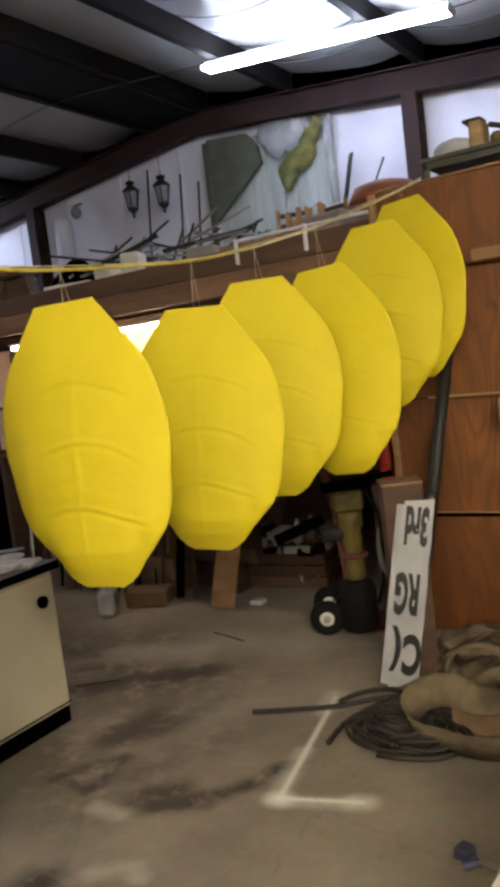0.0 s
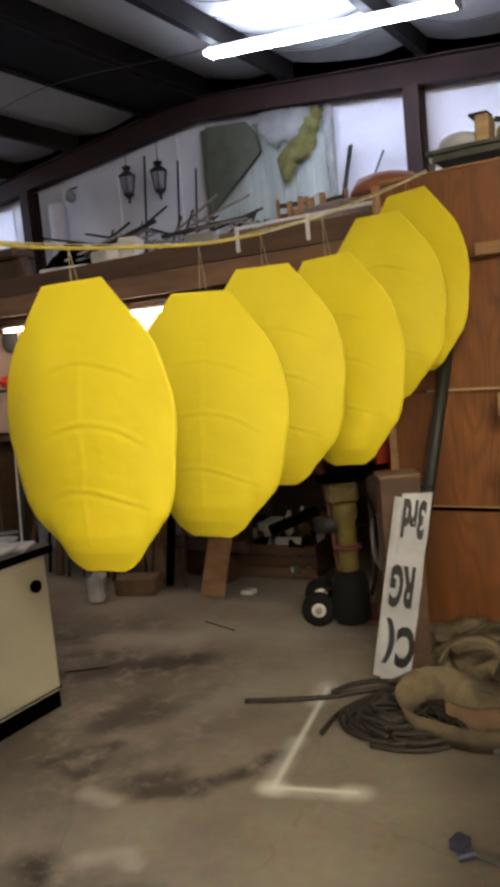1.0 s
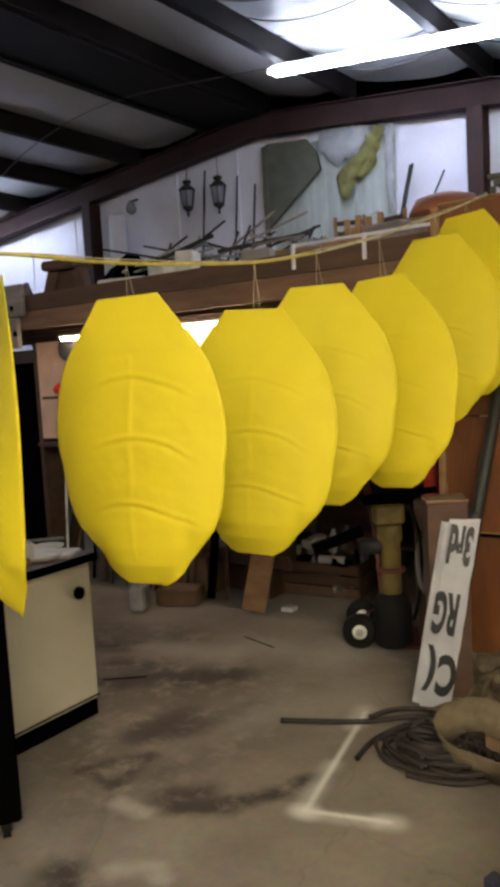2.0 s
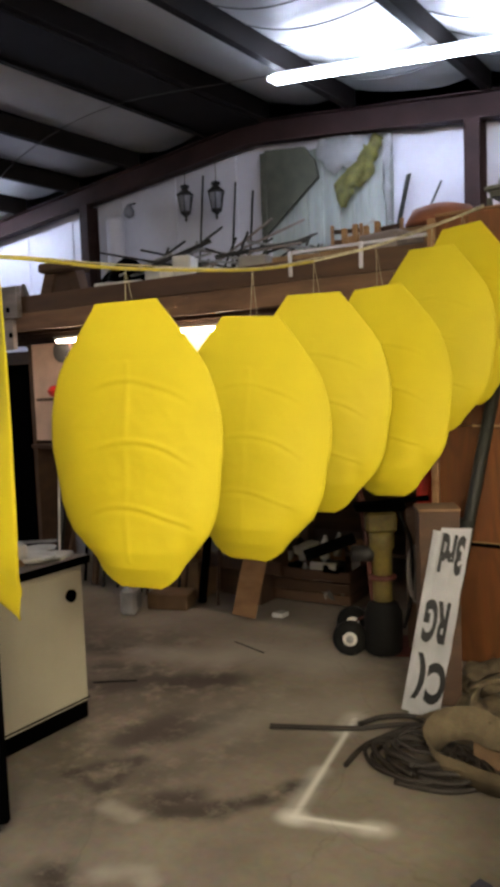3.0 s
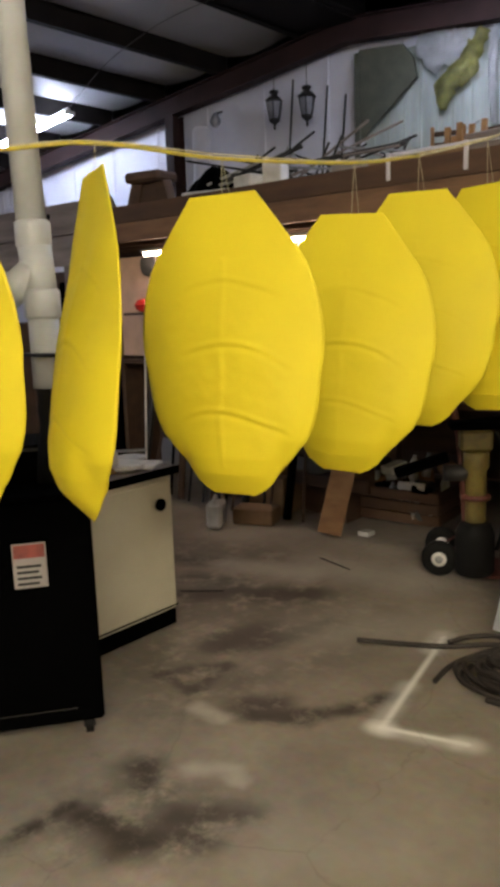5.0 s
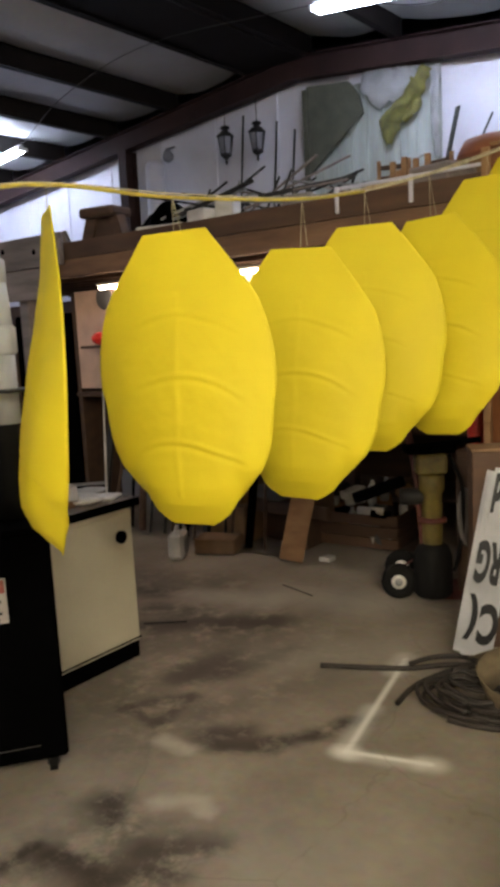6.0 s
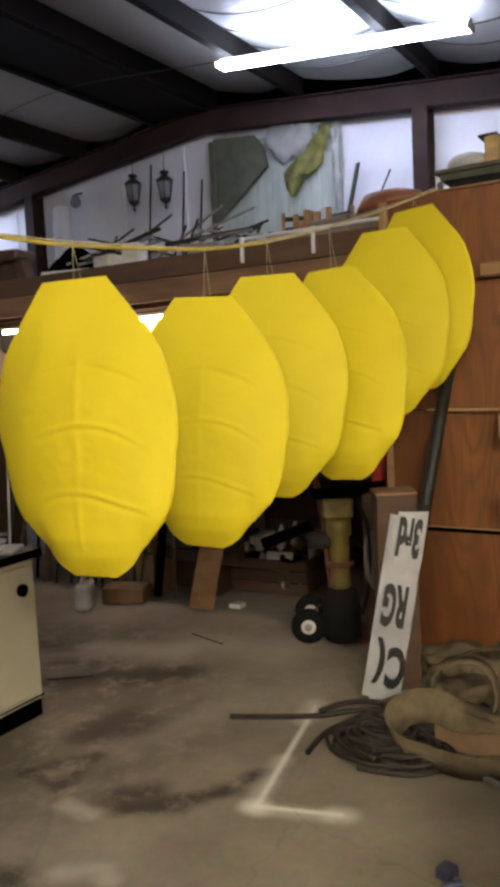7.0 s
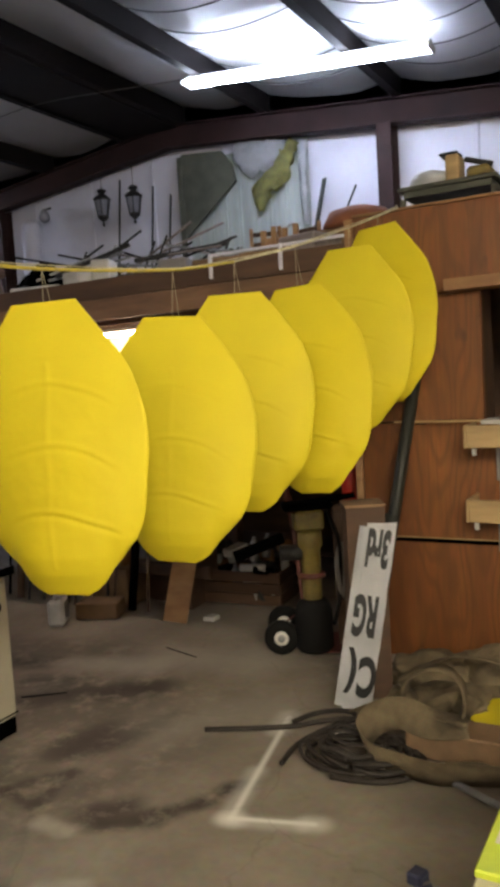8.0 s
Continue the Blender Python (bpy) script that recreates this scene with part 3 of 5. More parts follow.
def shell_mesh(crease, wide, swell):
    """A thin vacuum-formed shell: chamfered outline, bulging low, with raised seams like a carapace."""
    bm = bmesh.new()
    cols = 64
    rows_v = []
    nrow = 150
    for i in range(nrow + 1):
        v = i / nrow
        hw = wide * float(np.interp(v, [r[0] for r in RIM], [r[1] for r in RIM]))
        deep = swell * float(np.interp(v, SWELL_AT, SWELL))
        line = []
        for j in range(cols + 1):
            s = j / cols * 2 - 1
            d = deep * (1 - abs(s) ** 2.6)
            u = s * hw
            # seams: a spine and arched ribs, with soft dents between
            arch = 0.115 * (u / 0.3) ** 2
            for vc, k, lean in ((0.27, 0.0025 * crease, 0.2), (0.475, 0.004 * crease, 0.5), (0.70, 0.004 * crease, 0.7)):
                q = v - vc - arch + 0.008 * noise.noise((u * 8, vc * 5, 2))
                side = max(0.0, 1 - (abs(u - 0.04) / 0.21) ** 3) * (1 + lean * u * 3)
                d += k * math.exp(-(q / 0.007) ** 2) * side
                d -= k * 0.8 * math.exp(-((q - 0.014) / 0.009) ** 2) * side
            d += 0.0035 * crease * math.exp(-((u + 0.006 * noise.noise((v * 9, 0, 4))) / 0.008) ** 2) * (1 if 0.2 < v < 0.9 else 0)
            # dents low down at the sides, crumples and soft unevenness
            d -= 0.01 * math.exp(-((u - 0.2) / 0.035) ** 2 - ((v - 0.84) / 0.1) ** 2) + 0.007 * math.exp(-((u + 0.19) / 0.03) ** 2 - ((v - 0.86) / 0.08) ** 2)
            soft = 1 - abs(s) ** 3
            mid = math.exp(-((v - 0.55) / 0.25) ** 2)
            d += (0.007 * noise.noise((u * 7, v * 6, 1)) + 0.004 * crease * mid * (0.35 - abs(noise.noise((u * 13, v * 11, 7)))) + 0.0015 * crease * mid * (0.3 - abs(noise.noise((u * 27, v * 24, 9))))) * soft
            line.append(bm.verts.new((u * SHELL_H, -d * SHELL_H, -v * SHELL_H)))
        rows_v.append(line)
    for r0, r1 in zip(rows_v, rows_v[1:]):
        for j in range(cols):
            bm.faces.new((r0[j], r1[j], r1[j + 1], r0[j + 1]))
    # thickness behind
    front = list(bm.faces)
    bm.normal_update()
    bmesh.ops.solidify(bm, geom=front, thickness=0.004)
    bmesh.ops.recalc_face_normals(bm, faces=bm.faces)
    return bm


def build_shells():
    """Each hangs by cords from the rope; its origin is the middle of the top edge."""
    made = []
    skins = [None, None, None]
    for n, (x, y, z, turn, tip, up) in enumerate(SHELLS):
        t = thing("yellow_shell", "yellow moulded shell with creased ribs hanging from a rope by cord", "shell", (x, y, z), turn, "shells on the rope")
        kind = 2 if n == 6 else 0 if n in (0, 7) else 1
        if skins[kind] is None:
            skins[kind] = part("skin", shell_mesh((1.0, 0.6, 0.6)[kind], (1.0, 1.01, 1.0)[kind], (1.0, 1.0, 1.45)[kind]), YELLOW, t, smooth=True).data
        else:
            s = new("skin", skins[kind])
            s.parent = t
        bm = rod((0.0, 0.004, -0.015), (0.004, 0.006, up), 0.001, sides=6)
        rod((0.03, 0.004, -0.012), (0.004, 0.006, up), 0.0009, bm, sides=6)
        part("cord", bm, ROPE_PALE, t, "pale hanging cord")
        t.matrix_basis = pose(x, y, z, 0, tip, turn)
        made.append(t)
    return made


# x, y, z of the top edge, turn, tilt, cord length
SHELLS = [
    (-1.75, 1.846, 1.967, 6, -0.5, 0.105),
    (-1.67, 2.446, 1.937, 10, 3, 0.175),
    (-1.665, 2.923, 2.053, 10, 0.5, 0.135),
    (-1.512, 3.233, 2.09, -6, -2.5, 0.18),
    (-1.501, 3.86, 2.334, -4, 0, 0.1),
    (-1.42, 4.08, 2.462, -16, -2, 0.05),
    (-1.802, 1.39, 1.997, -38, 0, 0.072),
    (-2.225, 1.09, 1.99, 10, -6, 0.1),
]
ROPE = [(-3.0, 0.05, 2.3)] + [(s[0] + 0.004, s[1], s[2] + s[5]) for s in sorted(SHELLS, key=lambda s: s[1])] + [(-1.36, 4.27, 2.58)]


def build_rope():
    t = thing("rope", "yellow braided rope strung across the workshop to the plywood wall", "rope")
    part("strand", hose(ROPE[:6], 0.006, 12, 8), ROPE_YELLOW, t, smooth=True)
    part("strand", hose(ROPE[5:], 0.0045, 12, 8), ROPE_PALE, t, "paler thin end of the rope", True)
    line = smooth_line([Vector(p) + Vector((0, 0, 0.006 + 0.006 * (k % 2))) for k, p in enumerate(ROPE)], 6)
    part("cord", sweep(line, ring(0.0022, 6)), ROPE_PALE, t, "pale cord wound along the rope")
    hook = thing("rope_post", "steel post holding the rope's end", "post", (-3.03, 0.03, 0))
    part("shaft", rod((0, 0, 0), (0, 0, 2.4), 0.03), STEEL_BROWN, hook)
    part("foot", box((-0.12, -0.12, 0), (0.12, 0.12, 0.015)), STEEL_BROWN, hook)
# ---- things on the floor ----
def build_cabinet():
    x, ya, yb, h = -2.89, 1.35, 2.635, 0.80
    t = thing("base_cabinet", "cream enamelled base cabinet with a black toe board", "cabinet", (x, yb, 0))
    part("body", box((-0.62, ya - yb, 0.085), (0, 0, h), 0.01), CREAM, t)
    part("toe_board", box((-0.6, ya - yb + 0.02, 0), (-0.006, -0.006, 0.08)), BLACK, t, "black toe board")
    part("trim_line", box((-0.3, ya - yb, 0.1), (0.003, 0.003, 0.108), 0.001), BLACK, t)
    door = part("door", box((0.001, -0.66, 0.125), (0.012, -0.02, h - 0.03), 0.004), CREAM, t)
    knob = lathe([(0.012, 0), (0.014, 0.012), (0.03, 0.016), (0.032, 0.03), (0.022, 0.036)], 16)
    bmesh.ops.transform(knob, matrix=pose(0.013, -0.115, 0.665, 0, 90, 0), verts=knob.verts)
    part("knob", knob, BLACK, door, "round black knob", True)
    w = thing("worktop", "grey wooden worktop with a black edge on a cabinet", "worktop", (x, yb, h))
    part("top", box((-0.66, ya - yb - 0.02, 0.002), (0.025, 0.03, 0.04), 0.004), GREY_WOOD, w)
    part("edge", box((0.0255, ya - yb - 0.02, 0.0), (0.03, 0.03, 0.042), 0.001), BLACK, w, "black edge strip")
    z = h + 0.041
    top = [
        ("carton", PAPER, (0.12, 0.16, 0.13), (-3.02, 2.1), 12, "white carton on the worktop"),
        ("carton", PAPER, (0.16, 0.1, 0.07), (-3.0, 2.3), -20, "small white carton on the worktop"),
        ("tray", CARD, (0.2, 0.24, 0.045), (-3.05, 2.22), 8, "brown shallow tray on the worktop"),
        ("book", PAPER, (0.2, 0.16, 0.02), (-3.0, 2.52), 25, "stack of papers on the worktop"),
        ("carton", CARD, (0.14, 0.14, 0.12), (-3.3, 2.05), 5, "brown cardboard carton on the worktop"),
    ]
    for nm, mat, (a, b, c), (px, py), turn, lab in top:
        zz = z + (0.046 if lab.startswith("small white carton") else 0.0)
        o = tagged(mesh_object(nm, box((-a / 2, -b / 2, 0), (a / 2, b / 2, c), 0.006), mat), lab, nm)
        o.matrix_basis = pose(px, py, zz, 0, 0, turn)
    for k, (px, py, r) in enumerate(((-2.98, 2.42, 0.1), (-3.1, 2.55, 0.085))):
        o = tagged(mesh_object("dish", lathe([(0.04, 0), (r * 0.8, 0.012), (r, 0.035), (r - 0.006, 0.037), (r * 0.7, 0.016), (0.01, 0.012)], 24), PAPER, True), "pale round dish on the worktop", "dish", "dishes")
        o.matrix_basis = pose(px, py, z + 0.0, 0, 0, 0)
    o = thing("roller_handle", "white metal rod lying over the worktop", "rod", (-3.2, 2.5, z + 0.05), 30)
    part("shaft", rod((-0.2, 0, 0.0), (0.2, 0, 0.02), 0.008), GALV, o)
    part("end_block", box((-0.22, -0.02, -0.05), (-0.18, 0.02, 0.012)), PAPER, o)


def build_machine():
    """Black wheeled cabinet with a sloped hood and a plastic dust duct coming down into it."""
    t = thing("dust_cabinet", "black steel wheeled machine cabinet with a warning label", "machine", (-2.328, 1.7, 0), 54)
    part("body", box((-0.75, 0, 0.07), (0, 0.6, 0.955), 0.012), BLACK, t)
    part("lid", box((-0.76, -0.012, 0.957), (0.012, 0.61, 0.975), 0.004), BLACK, t)
    # low black hopper with a grey rim behind the lid
    bm = bmesh.new()
    a = [bm.verts.new((*p, 0.976)) for p in ((-0.6, 0.2), (-0.04, 0.2), (-0.04, 0.58), (-0.6, 0.58))]
    b = [bm.verts.new((*p, 1.12)) for p in ((-0.56, 0.24), (-0.1, 0.24), (-0.1, 0.54), (-0.56, 0.54))]
    for i in range(4):
        bm.faces.new((a[i], a[(i + 1) % 4], b[(i + 1) % 4], b[i]))
    bm.faces.new(a[::-1])
    bm.faces.new(b)
    part("hopper", bm, BLACK, t)
    part("hopper_rim", box((-0.565, 0.233, 1.095), (-0.095, 0.239, 1.108), 0.001), IRON, t, "dull grey rim")
    lab = part("warning_label", box((-0.245, -0.004, 0.63), (-0.125, -0.001, 0.8), 0.001), WALL_DIM, t, "white and red warning label")
    lab.location.x = -0.045
    part("red_band", box((-0.24, -0.006, 0.745), (-0.13, -0.0045, 0.795), 0.0), RUST_RED, lab)
    for k in range(4):
        part("text_bar", box((-0.232, -0.006, 0.642 + 0.022 * k), (-0.155 + 0.01 * (k % 2), -0.0045, 0.652 + 0.022 * k), 0.0), IRON, lab)
    for cx, cy in ((-0.06, 0.05), (-0.69, 0.05), (-0.06, 0.55), (-0.69, 0.55)):
        c = part("caster", rod((cx - 0.015, cy, 0.035), (cx + 0.015, cy, 0.035), 0.035, sides=16), BLACK_RUBBER, t)
        part("fork", box((cx - 0.022, cy - 0.02, 0.03), (cx + 0.022, cy + 0.02, 0.072), 0.002), IRON, c)
    part("seam", box((-0.7, -0.003, 0.13), (-0.1, -0.001, 0.135), 0.0), IRON, t)
    p = thing("duct_pipe", "off-white plastic dust duct with a branch fitting", "duct", (-2.582, 1.738, 0))
    zt = rafter_z(-2.5) + 0.3
    part("riser", rod((-0.03, 0, 1.93), (-0.12, 0.0, zt), 0.055, sides=24), PVC, p, smooth=True)
    part("coupling", lathe([(0.056, 1.86), (0.066, 1.87), (0.066, 1.95), (0.056, 1.96)], 24, (-0.025, 0, 0)), PVC, p, smooth=True)
    part("branch_fitting", rod((0, 0, 1.66), (-0.025, 0, 1.9), 0.062, sides=24), PVC, p, smooth=True)
    part("branch", rod((-0.012, 0, 1.79), (-0.115, -0.12, 1.66), 0.058, sides=24), PVC, p, smooth=True)
    # black disc over the solid end paints the pipe's shaded inside
    part("branch_mouth_shade", rod((-0.1145, -0.1195, 1.6605), (-0.117, -0.122, 1.6575), 0.05, sides=20), BLACK_RUBBER, p, "black disc for the shaded inside of the branch")
    part("lower_coupling", lathe([(0.06, 1.6), (0.068, 1.61), (0.068, 1.7), (0.06, 1.71)], 24), PVC, p, smooth=True)
    part("stub", rod((0, 0, 1.34), (0, 0, 1.62), 0.057, sides=24), PVC, p, smooth=True)
    part("blast_gate", box((-0.075, -0.075, 1.462), (0.15, 0.075, 1.474), 0.002), IRON, p, "dark steel slide gate")
    part("rubber_boot", lathe([(0.075, 0.98), (0.06, 1.1), (0.045, 1.2), (0.05, 1.26), (0.045, 1.3), (0.05, 1.345)], 24), BLACK_RUBBER, p, "black rubber boot", True)


def wheel_parts(parent, x, y, r, width):
    tyre = lathe([(r * 0.62, -width / 2), (r * 0.9, -width / 2), (r, -width * 0.3), (r, width * 0.3), (r * 0.9, width / 2), (r * 0.62, width / 2)], 28)
    bmesh.ops.transform(tyre, matrix=pose(x, y, r, 0, 90, 0), verts=tyre.verts)
    w = part("wheel", tyre, BLACK_RUBBER, parent, "black rubber wheel", True)
    for sgn in (-1, 1):
        rim = lathe([(r * 0.6, 0), (r * 0.52, 0.004), (r * 0.45, -0.006), (r * 0.22, -0.006), (r * 0.2, 0.02), (0.01, 0.021)], 24)
        bmesh.ops.transform(rim, matrix=pose(x, y, r, 0, 90 * sgn, 0) @ pose(0, 0, width * 0.42), verts=rim.verts)
        part("rim", rim, GALV, w, "dull metal rim", True)
        hub = lathe([(r * 0.44, 0), (r * 0.42, 0.004), (r * 0.1, 0.006), (r * 0.1, 0.02), (0.002, 0.021)], 20)
        bmesh.ops.transform(hub, matrix=pose(x, y, r, 0, 90 * sgn, 0) @ pose(0, 0, width * 0.42), verts=hub.verts)
        part("hub", hub, PAPER, w, "pale hub disc", True)


def build_hand_truck():
    t = thing("hand_truck", "rusty red hand truck loaded with a faded yellow pump", "hand truck", (-2.05, 4.26, 0), -66)
    wheel_parts(t, -0.15, -0.16, 0.105, 0.05)
    wheel_parts(t, 0.15, -0.16, 0.105, 0.05)
    part("axle", rod((-0.15, -0.16, 0.105), (0.15, -0.16, 0.105), 0.01), IRON, t)
    for sx in (-0.13, 0.13):
        part("rail", hose([(sx, -0.0, 0.02), (sx, -0.03, 0.45), (sx * 0.95, -0.06, 0.8), (sx * 0.8, -0.1, 1.0)], 0.014), RUST, t, smooth=True)
        part("brace", rod((sx, -0.02, 0.2), (sx, -0.16, 0.105), 0.008), RUST, t)
    for z in (0.3, 0.55, 0.82):
        part("crossbar", rod((-0.13, -0.07 * z, z), (0.13, -0.07 * z, z), 0.011), RUST, t)
    part("toe_plate", box((-0.18, -0.01, 0.006), (0.18, 0.3, 0.02)), RUST, t)
    pump = thing("yellow_pump", "faded yellow and black motor pump standing on a hand truck", "pump", (-1.97, 4.17, 0.023), 35)
    part("base", lathe([(0.1, 0), (0.115, 0.02), (0.115, 0.24), (0.09, 0.3), (0.05, 0.32)], 20, (0, -0.02, 0)), BLACK_RUBBER, pump, smooth=True)
    part("column", lathe([(0.055, 0.3), (0.06, 0.33), (0.06, 0.62), (0.075, 0.64), (0.075, 0.72), (0.05, 0.74)], 18, (0, -0.02, 0)), OLIVE, pump, smooth=True)
    part("head", box((-0.1, -0.1, 0.74), (0.08, 0.07, 0.86), 0.015), OLIVE, pump)
    part("cap", box((-0.16, -0.09, 0.862), (0.14, 0.05, 0.91), 0.015), BLACK, pump)
    part("lever", rod((-0.05, -0.03, 0.9), (0.28, -0.05, 0.93), 0.018), BLACK, pump)
    part("pipe", hose([(0.1, -0.04, 0.85), (0.17, -0.06, 0.65), (0.16, -0.07, 0.35), (0.12, -0.05, 0.15)], 0.012), BLACK_RUBBER, pump, smooth=True)
    part("motor", rod((-0.18, 0.0, 0.6), (0.02, 0.0, 0.6), 0.05, sides=16), IRON, pump, smooth=True)
    part("flange", lathe([(0.05, 0.44), (0.085, 0.45), (0.085, 0.47), (0.05, 0.48)], 18, (0, -0.02, 0)), RUST, pump, smooth=True)
    part("grip_arm", beam((-0.16, -0.02, 0.7), (-0.46, -0.05, 0.61), 0.05, 0.06), BLACK, pump)


def build_round_lid():
    t = thing("round_lid", "pale grey round metal lid leaning behind the pump", "lid", (-1.83, 4.33, 0))
    lid = lathe([(0.165, 0), (0.175, 0.006), (0.175, 0.016), (0.155, 0.02), (0.02, 0.026)], 28)
    bmesh.ops.transform(lid, matrix=pose(0, 0, 0.47, 84, 0, 98), verts=lid.verts)
    part("plate", lid, WALL_DIM, t, smooth=True)
    part("prop", box((-0.03, -0.04, 0), (0.03, 0.05, 0.3)), OLD_WOOD, t)


def build_crate():
    t = thing("wooden_crate", "brown wooden crate full of tools and parts", "crate", (-2.95, 5.1, 0), 5)
    for k in range(3):
        part("slat", box((-0.5, -0.24, 0.01 + k * 0.085), (0.36, -0.22, 0.088 + k * 0.085)), OLD_WOOD, t)
        part("slat", box((-0.5, 0.22, 0.01 + k * 0.085), (0.36, 0.24, 0.088 + k * 0.085)), OLD_WOOD, t)
        part("slat", box((0.34, -0.219, 0.01 + k * 0.085), (0.36, 0.219, 0.088 + k * 0.085)), OLD_WOOD, t)
        part("slat", box((-0.5, -0.219, 0.01 + k * 0.085), (-0.48, 0.219, 0.088 + k * 0.085)), OLD_WOOD, t)
    part("floor_board", box((-0.479, -0.219, 0.008), (0.339, 0.219, 0.03), 0), OLD_WOOD, t)
    rng = random.Random(5)
    kinds = [("bottle", PAPER), ("motor_part", IRON), ("carton", PAPER), ("wood_offcut", RAW_WOOD), ("tin", GALV), ("tool_box", BLACK)]
    for k in range(24):
        nm, mat = kinds[k % 6]
        x, y = -2.95 + rng.uniform(-0.4, 0.28), 5.1 + rng.uniform(-0.18, 0.18)
        z = 0.032 + 0.1 * (k // 6)
        if nm in ("bottle", "tin"):
            bm = lathe([(0.03, 0), (0.034, 0.02), (0.034, 0.12), (0.014, 0.16), (0.014, 0.18)], 12)
        elif nm == "motor_part":
            bm = rod((-0.06, 0, 0.05), (0.07, 0, 0.05), 0.05, sides=12)
        else:
            a, b, c = rng.uniform(0.05, 0.1), rng.uniform(0.04, 0.08), rng.uniform(0.05, 0.1)
            bm = box((-a, -b, 0), (a, b, c), 0.006)
        o = tagged(mesh_object(nm, bm, mat), {"bottle": "white plastic bottle among the crate's parts", "motor_part": "dark iron motor part in the crate", "carton": "small pale carton in the crate",
                                              "wood_offcut": "brown wood offcut in the crate", "tin": "dull metal tin in the crate", "tool_box": "black tool box in the crate"}[nm], nm.replace("_", " "), "crate contents")
        o.matrix_basis = pose(x, y, z, rng.uniform(-14, 14), rng.uniform(-14, 14), rng.uniform(0, 180))
    o = tagged(mesh_object("bottle", rod((-0.1, 0, 0.03), (0.1, 0, 0.03), 0.03, sides=14), PAPER, True), "white bottle lying on the crate", "bottle")
    o.matrix_basis = pose(-2.78, 4.885, 0.259, 0, 0, 8)


def build_plank_and_jug():
    t = thing("trestle", "rough wooden trestle with a slanting board leg", "trestle", (-3.1, 4.34, 0))
    part("leg", box((-0.085, -0.02, 0.0), (0.085, 0.02, 0.62), 0.005, m=pose(-0.03, 0, 0.012, -6, 13, 30)), RAW_WOOD, t)
    part("leg", beam((-0.75, 0.35, 0.03), (-0.62, 0.3, 0.6), 0.1, 0.035), RAW_WOOD, t)
    part("rail", beam((0.2, 0.16, 0.34), (-0.95, 0.45, 0.26), 0.04, 0.09), OLD_WOOD, t)
    part("top", beam((0.3, 0.12, 0.63), (-1.0, 0.42, 0.63), 0.16, 0.04), OLD_WOOD, t)
    for k, (x, y, z, w, c) in enumerate(((-3.5, 4.95, 0.0, 0.5, OLD_WOOD), (-3.9, 4.7, 0.0, 0.4, CARD), (-4.35, 5.0, 0.0, 0.5, OLD_WOOD))):
        o = tagged(mesh_object("storage_box", box((-w / 2, -0.18, 0), (w / 2, 0.18, 0.24 + 0.06 * k), 0.008), c), "dark storage box on the floor under the loft", "box", "boxes under the loft")
        o.matrix_basis = pose(x, y, z, 0, 0, 14 * k - 10)
    j = thing("plastic_jug", "white plastic jug standing on the floor", "jug", (-3.95, 4.06, 0), 30)
    part("body", box((-0.06, -0.1, 0), (0.06, 0.1, 0.2), 0.025), PAPER, j)
    part("cap", lathe([(0.025, 0.2), (0.025, 0.235), (0.02, 0.24)], 14, (0, 0.05, 0)), IRON, j)
    part("handle", hose([(0, -0.08, 0.19), (0, -0.05, 0.235), (0, 0.0, 0.235), (0, 0.025, 0.2)], 0.012), PAPER, j)
    part("label", box((0.061, -0.07, 0.05), (0.063, 0.07, 0.14), 0), GALV, j, "grey label")
    o = tagged(mesh_object("wood_block", box((-0.16, -0.1, 0), (0.16, 0.1, 0.12), 0.008), CARD), "brown wooden block on the floor", "block")
    o.matrix_basis = pose(-3.78, 4.32, 0, 0, 0, 20)
    o = tagged(mesh_object("paper_scrap", slab([(-0.05, -0.03), (0.03, -0.05), (0.06, 0.02), (0.0, 0.05)], 0, 0.03), PAPER), "crumpled white paper scrap on the floor", "paper")
    o.matrix_basis = pose(-2.93, 4.5, 0.0, 0, 0, 20)
    for a, b in (((-2.89, 3.9), (-2.61, 3.82)), ((-3.2, 2.95), (-3.0, 3.1))):
        tagged(mesh_object("wire_scrap", rod((*a, 0.004), (*b, 0.004), 0.004, sides=6), IRON), "short dark wire scrap on the floor", "wire", "floor scraps")


def letter(parent, body, size, x, z, mat, squeeze=0.6):
    """Raised letters lying on a sheet, upside down."""
    cu = bpy.data.curves.new("letters", "FONT")
    cu.body, cu.size, cu.extrude, cu.offset, cu.align_x, cu.align_y = body, size, 0.0008, 0.012, "CENTER", "CENTER"
    cu.materials.append(mat)
    tmp = bpy.data.objects.new("letters", cu)
    scene.collection.objects.link(tmp)
    bpy.context.view_layer.update()
    me = bpy.data.meshes.new_from_object(tmp.evaluated_get(bpy.context.evaluated_depsgraph_get()))
    bpy.data.objects.remove(tmp)
    me.materials.clear()
    me.materials.append(mat)
    ob = new("letters", me)
    ob.parent = parent
    me.transform(Matrix.Diagonal((squeeze, 1, 1, 1)))
    ob.matrix_basis = pose(x, -0.006, z, 90, 0, 0) @ pose(0, 0, 0, 0, 0, 180)
    return tagged(ob, "black sign letters")


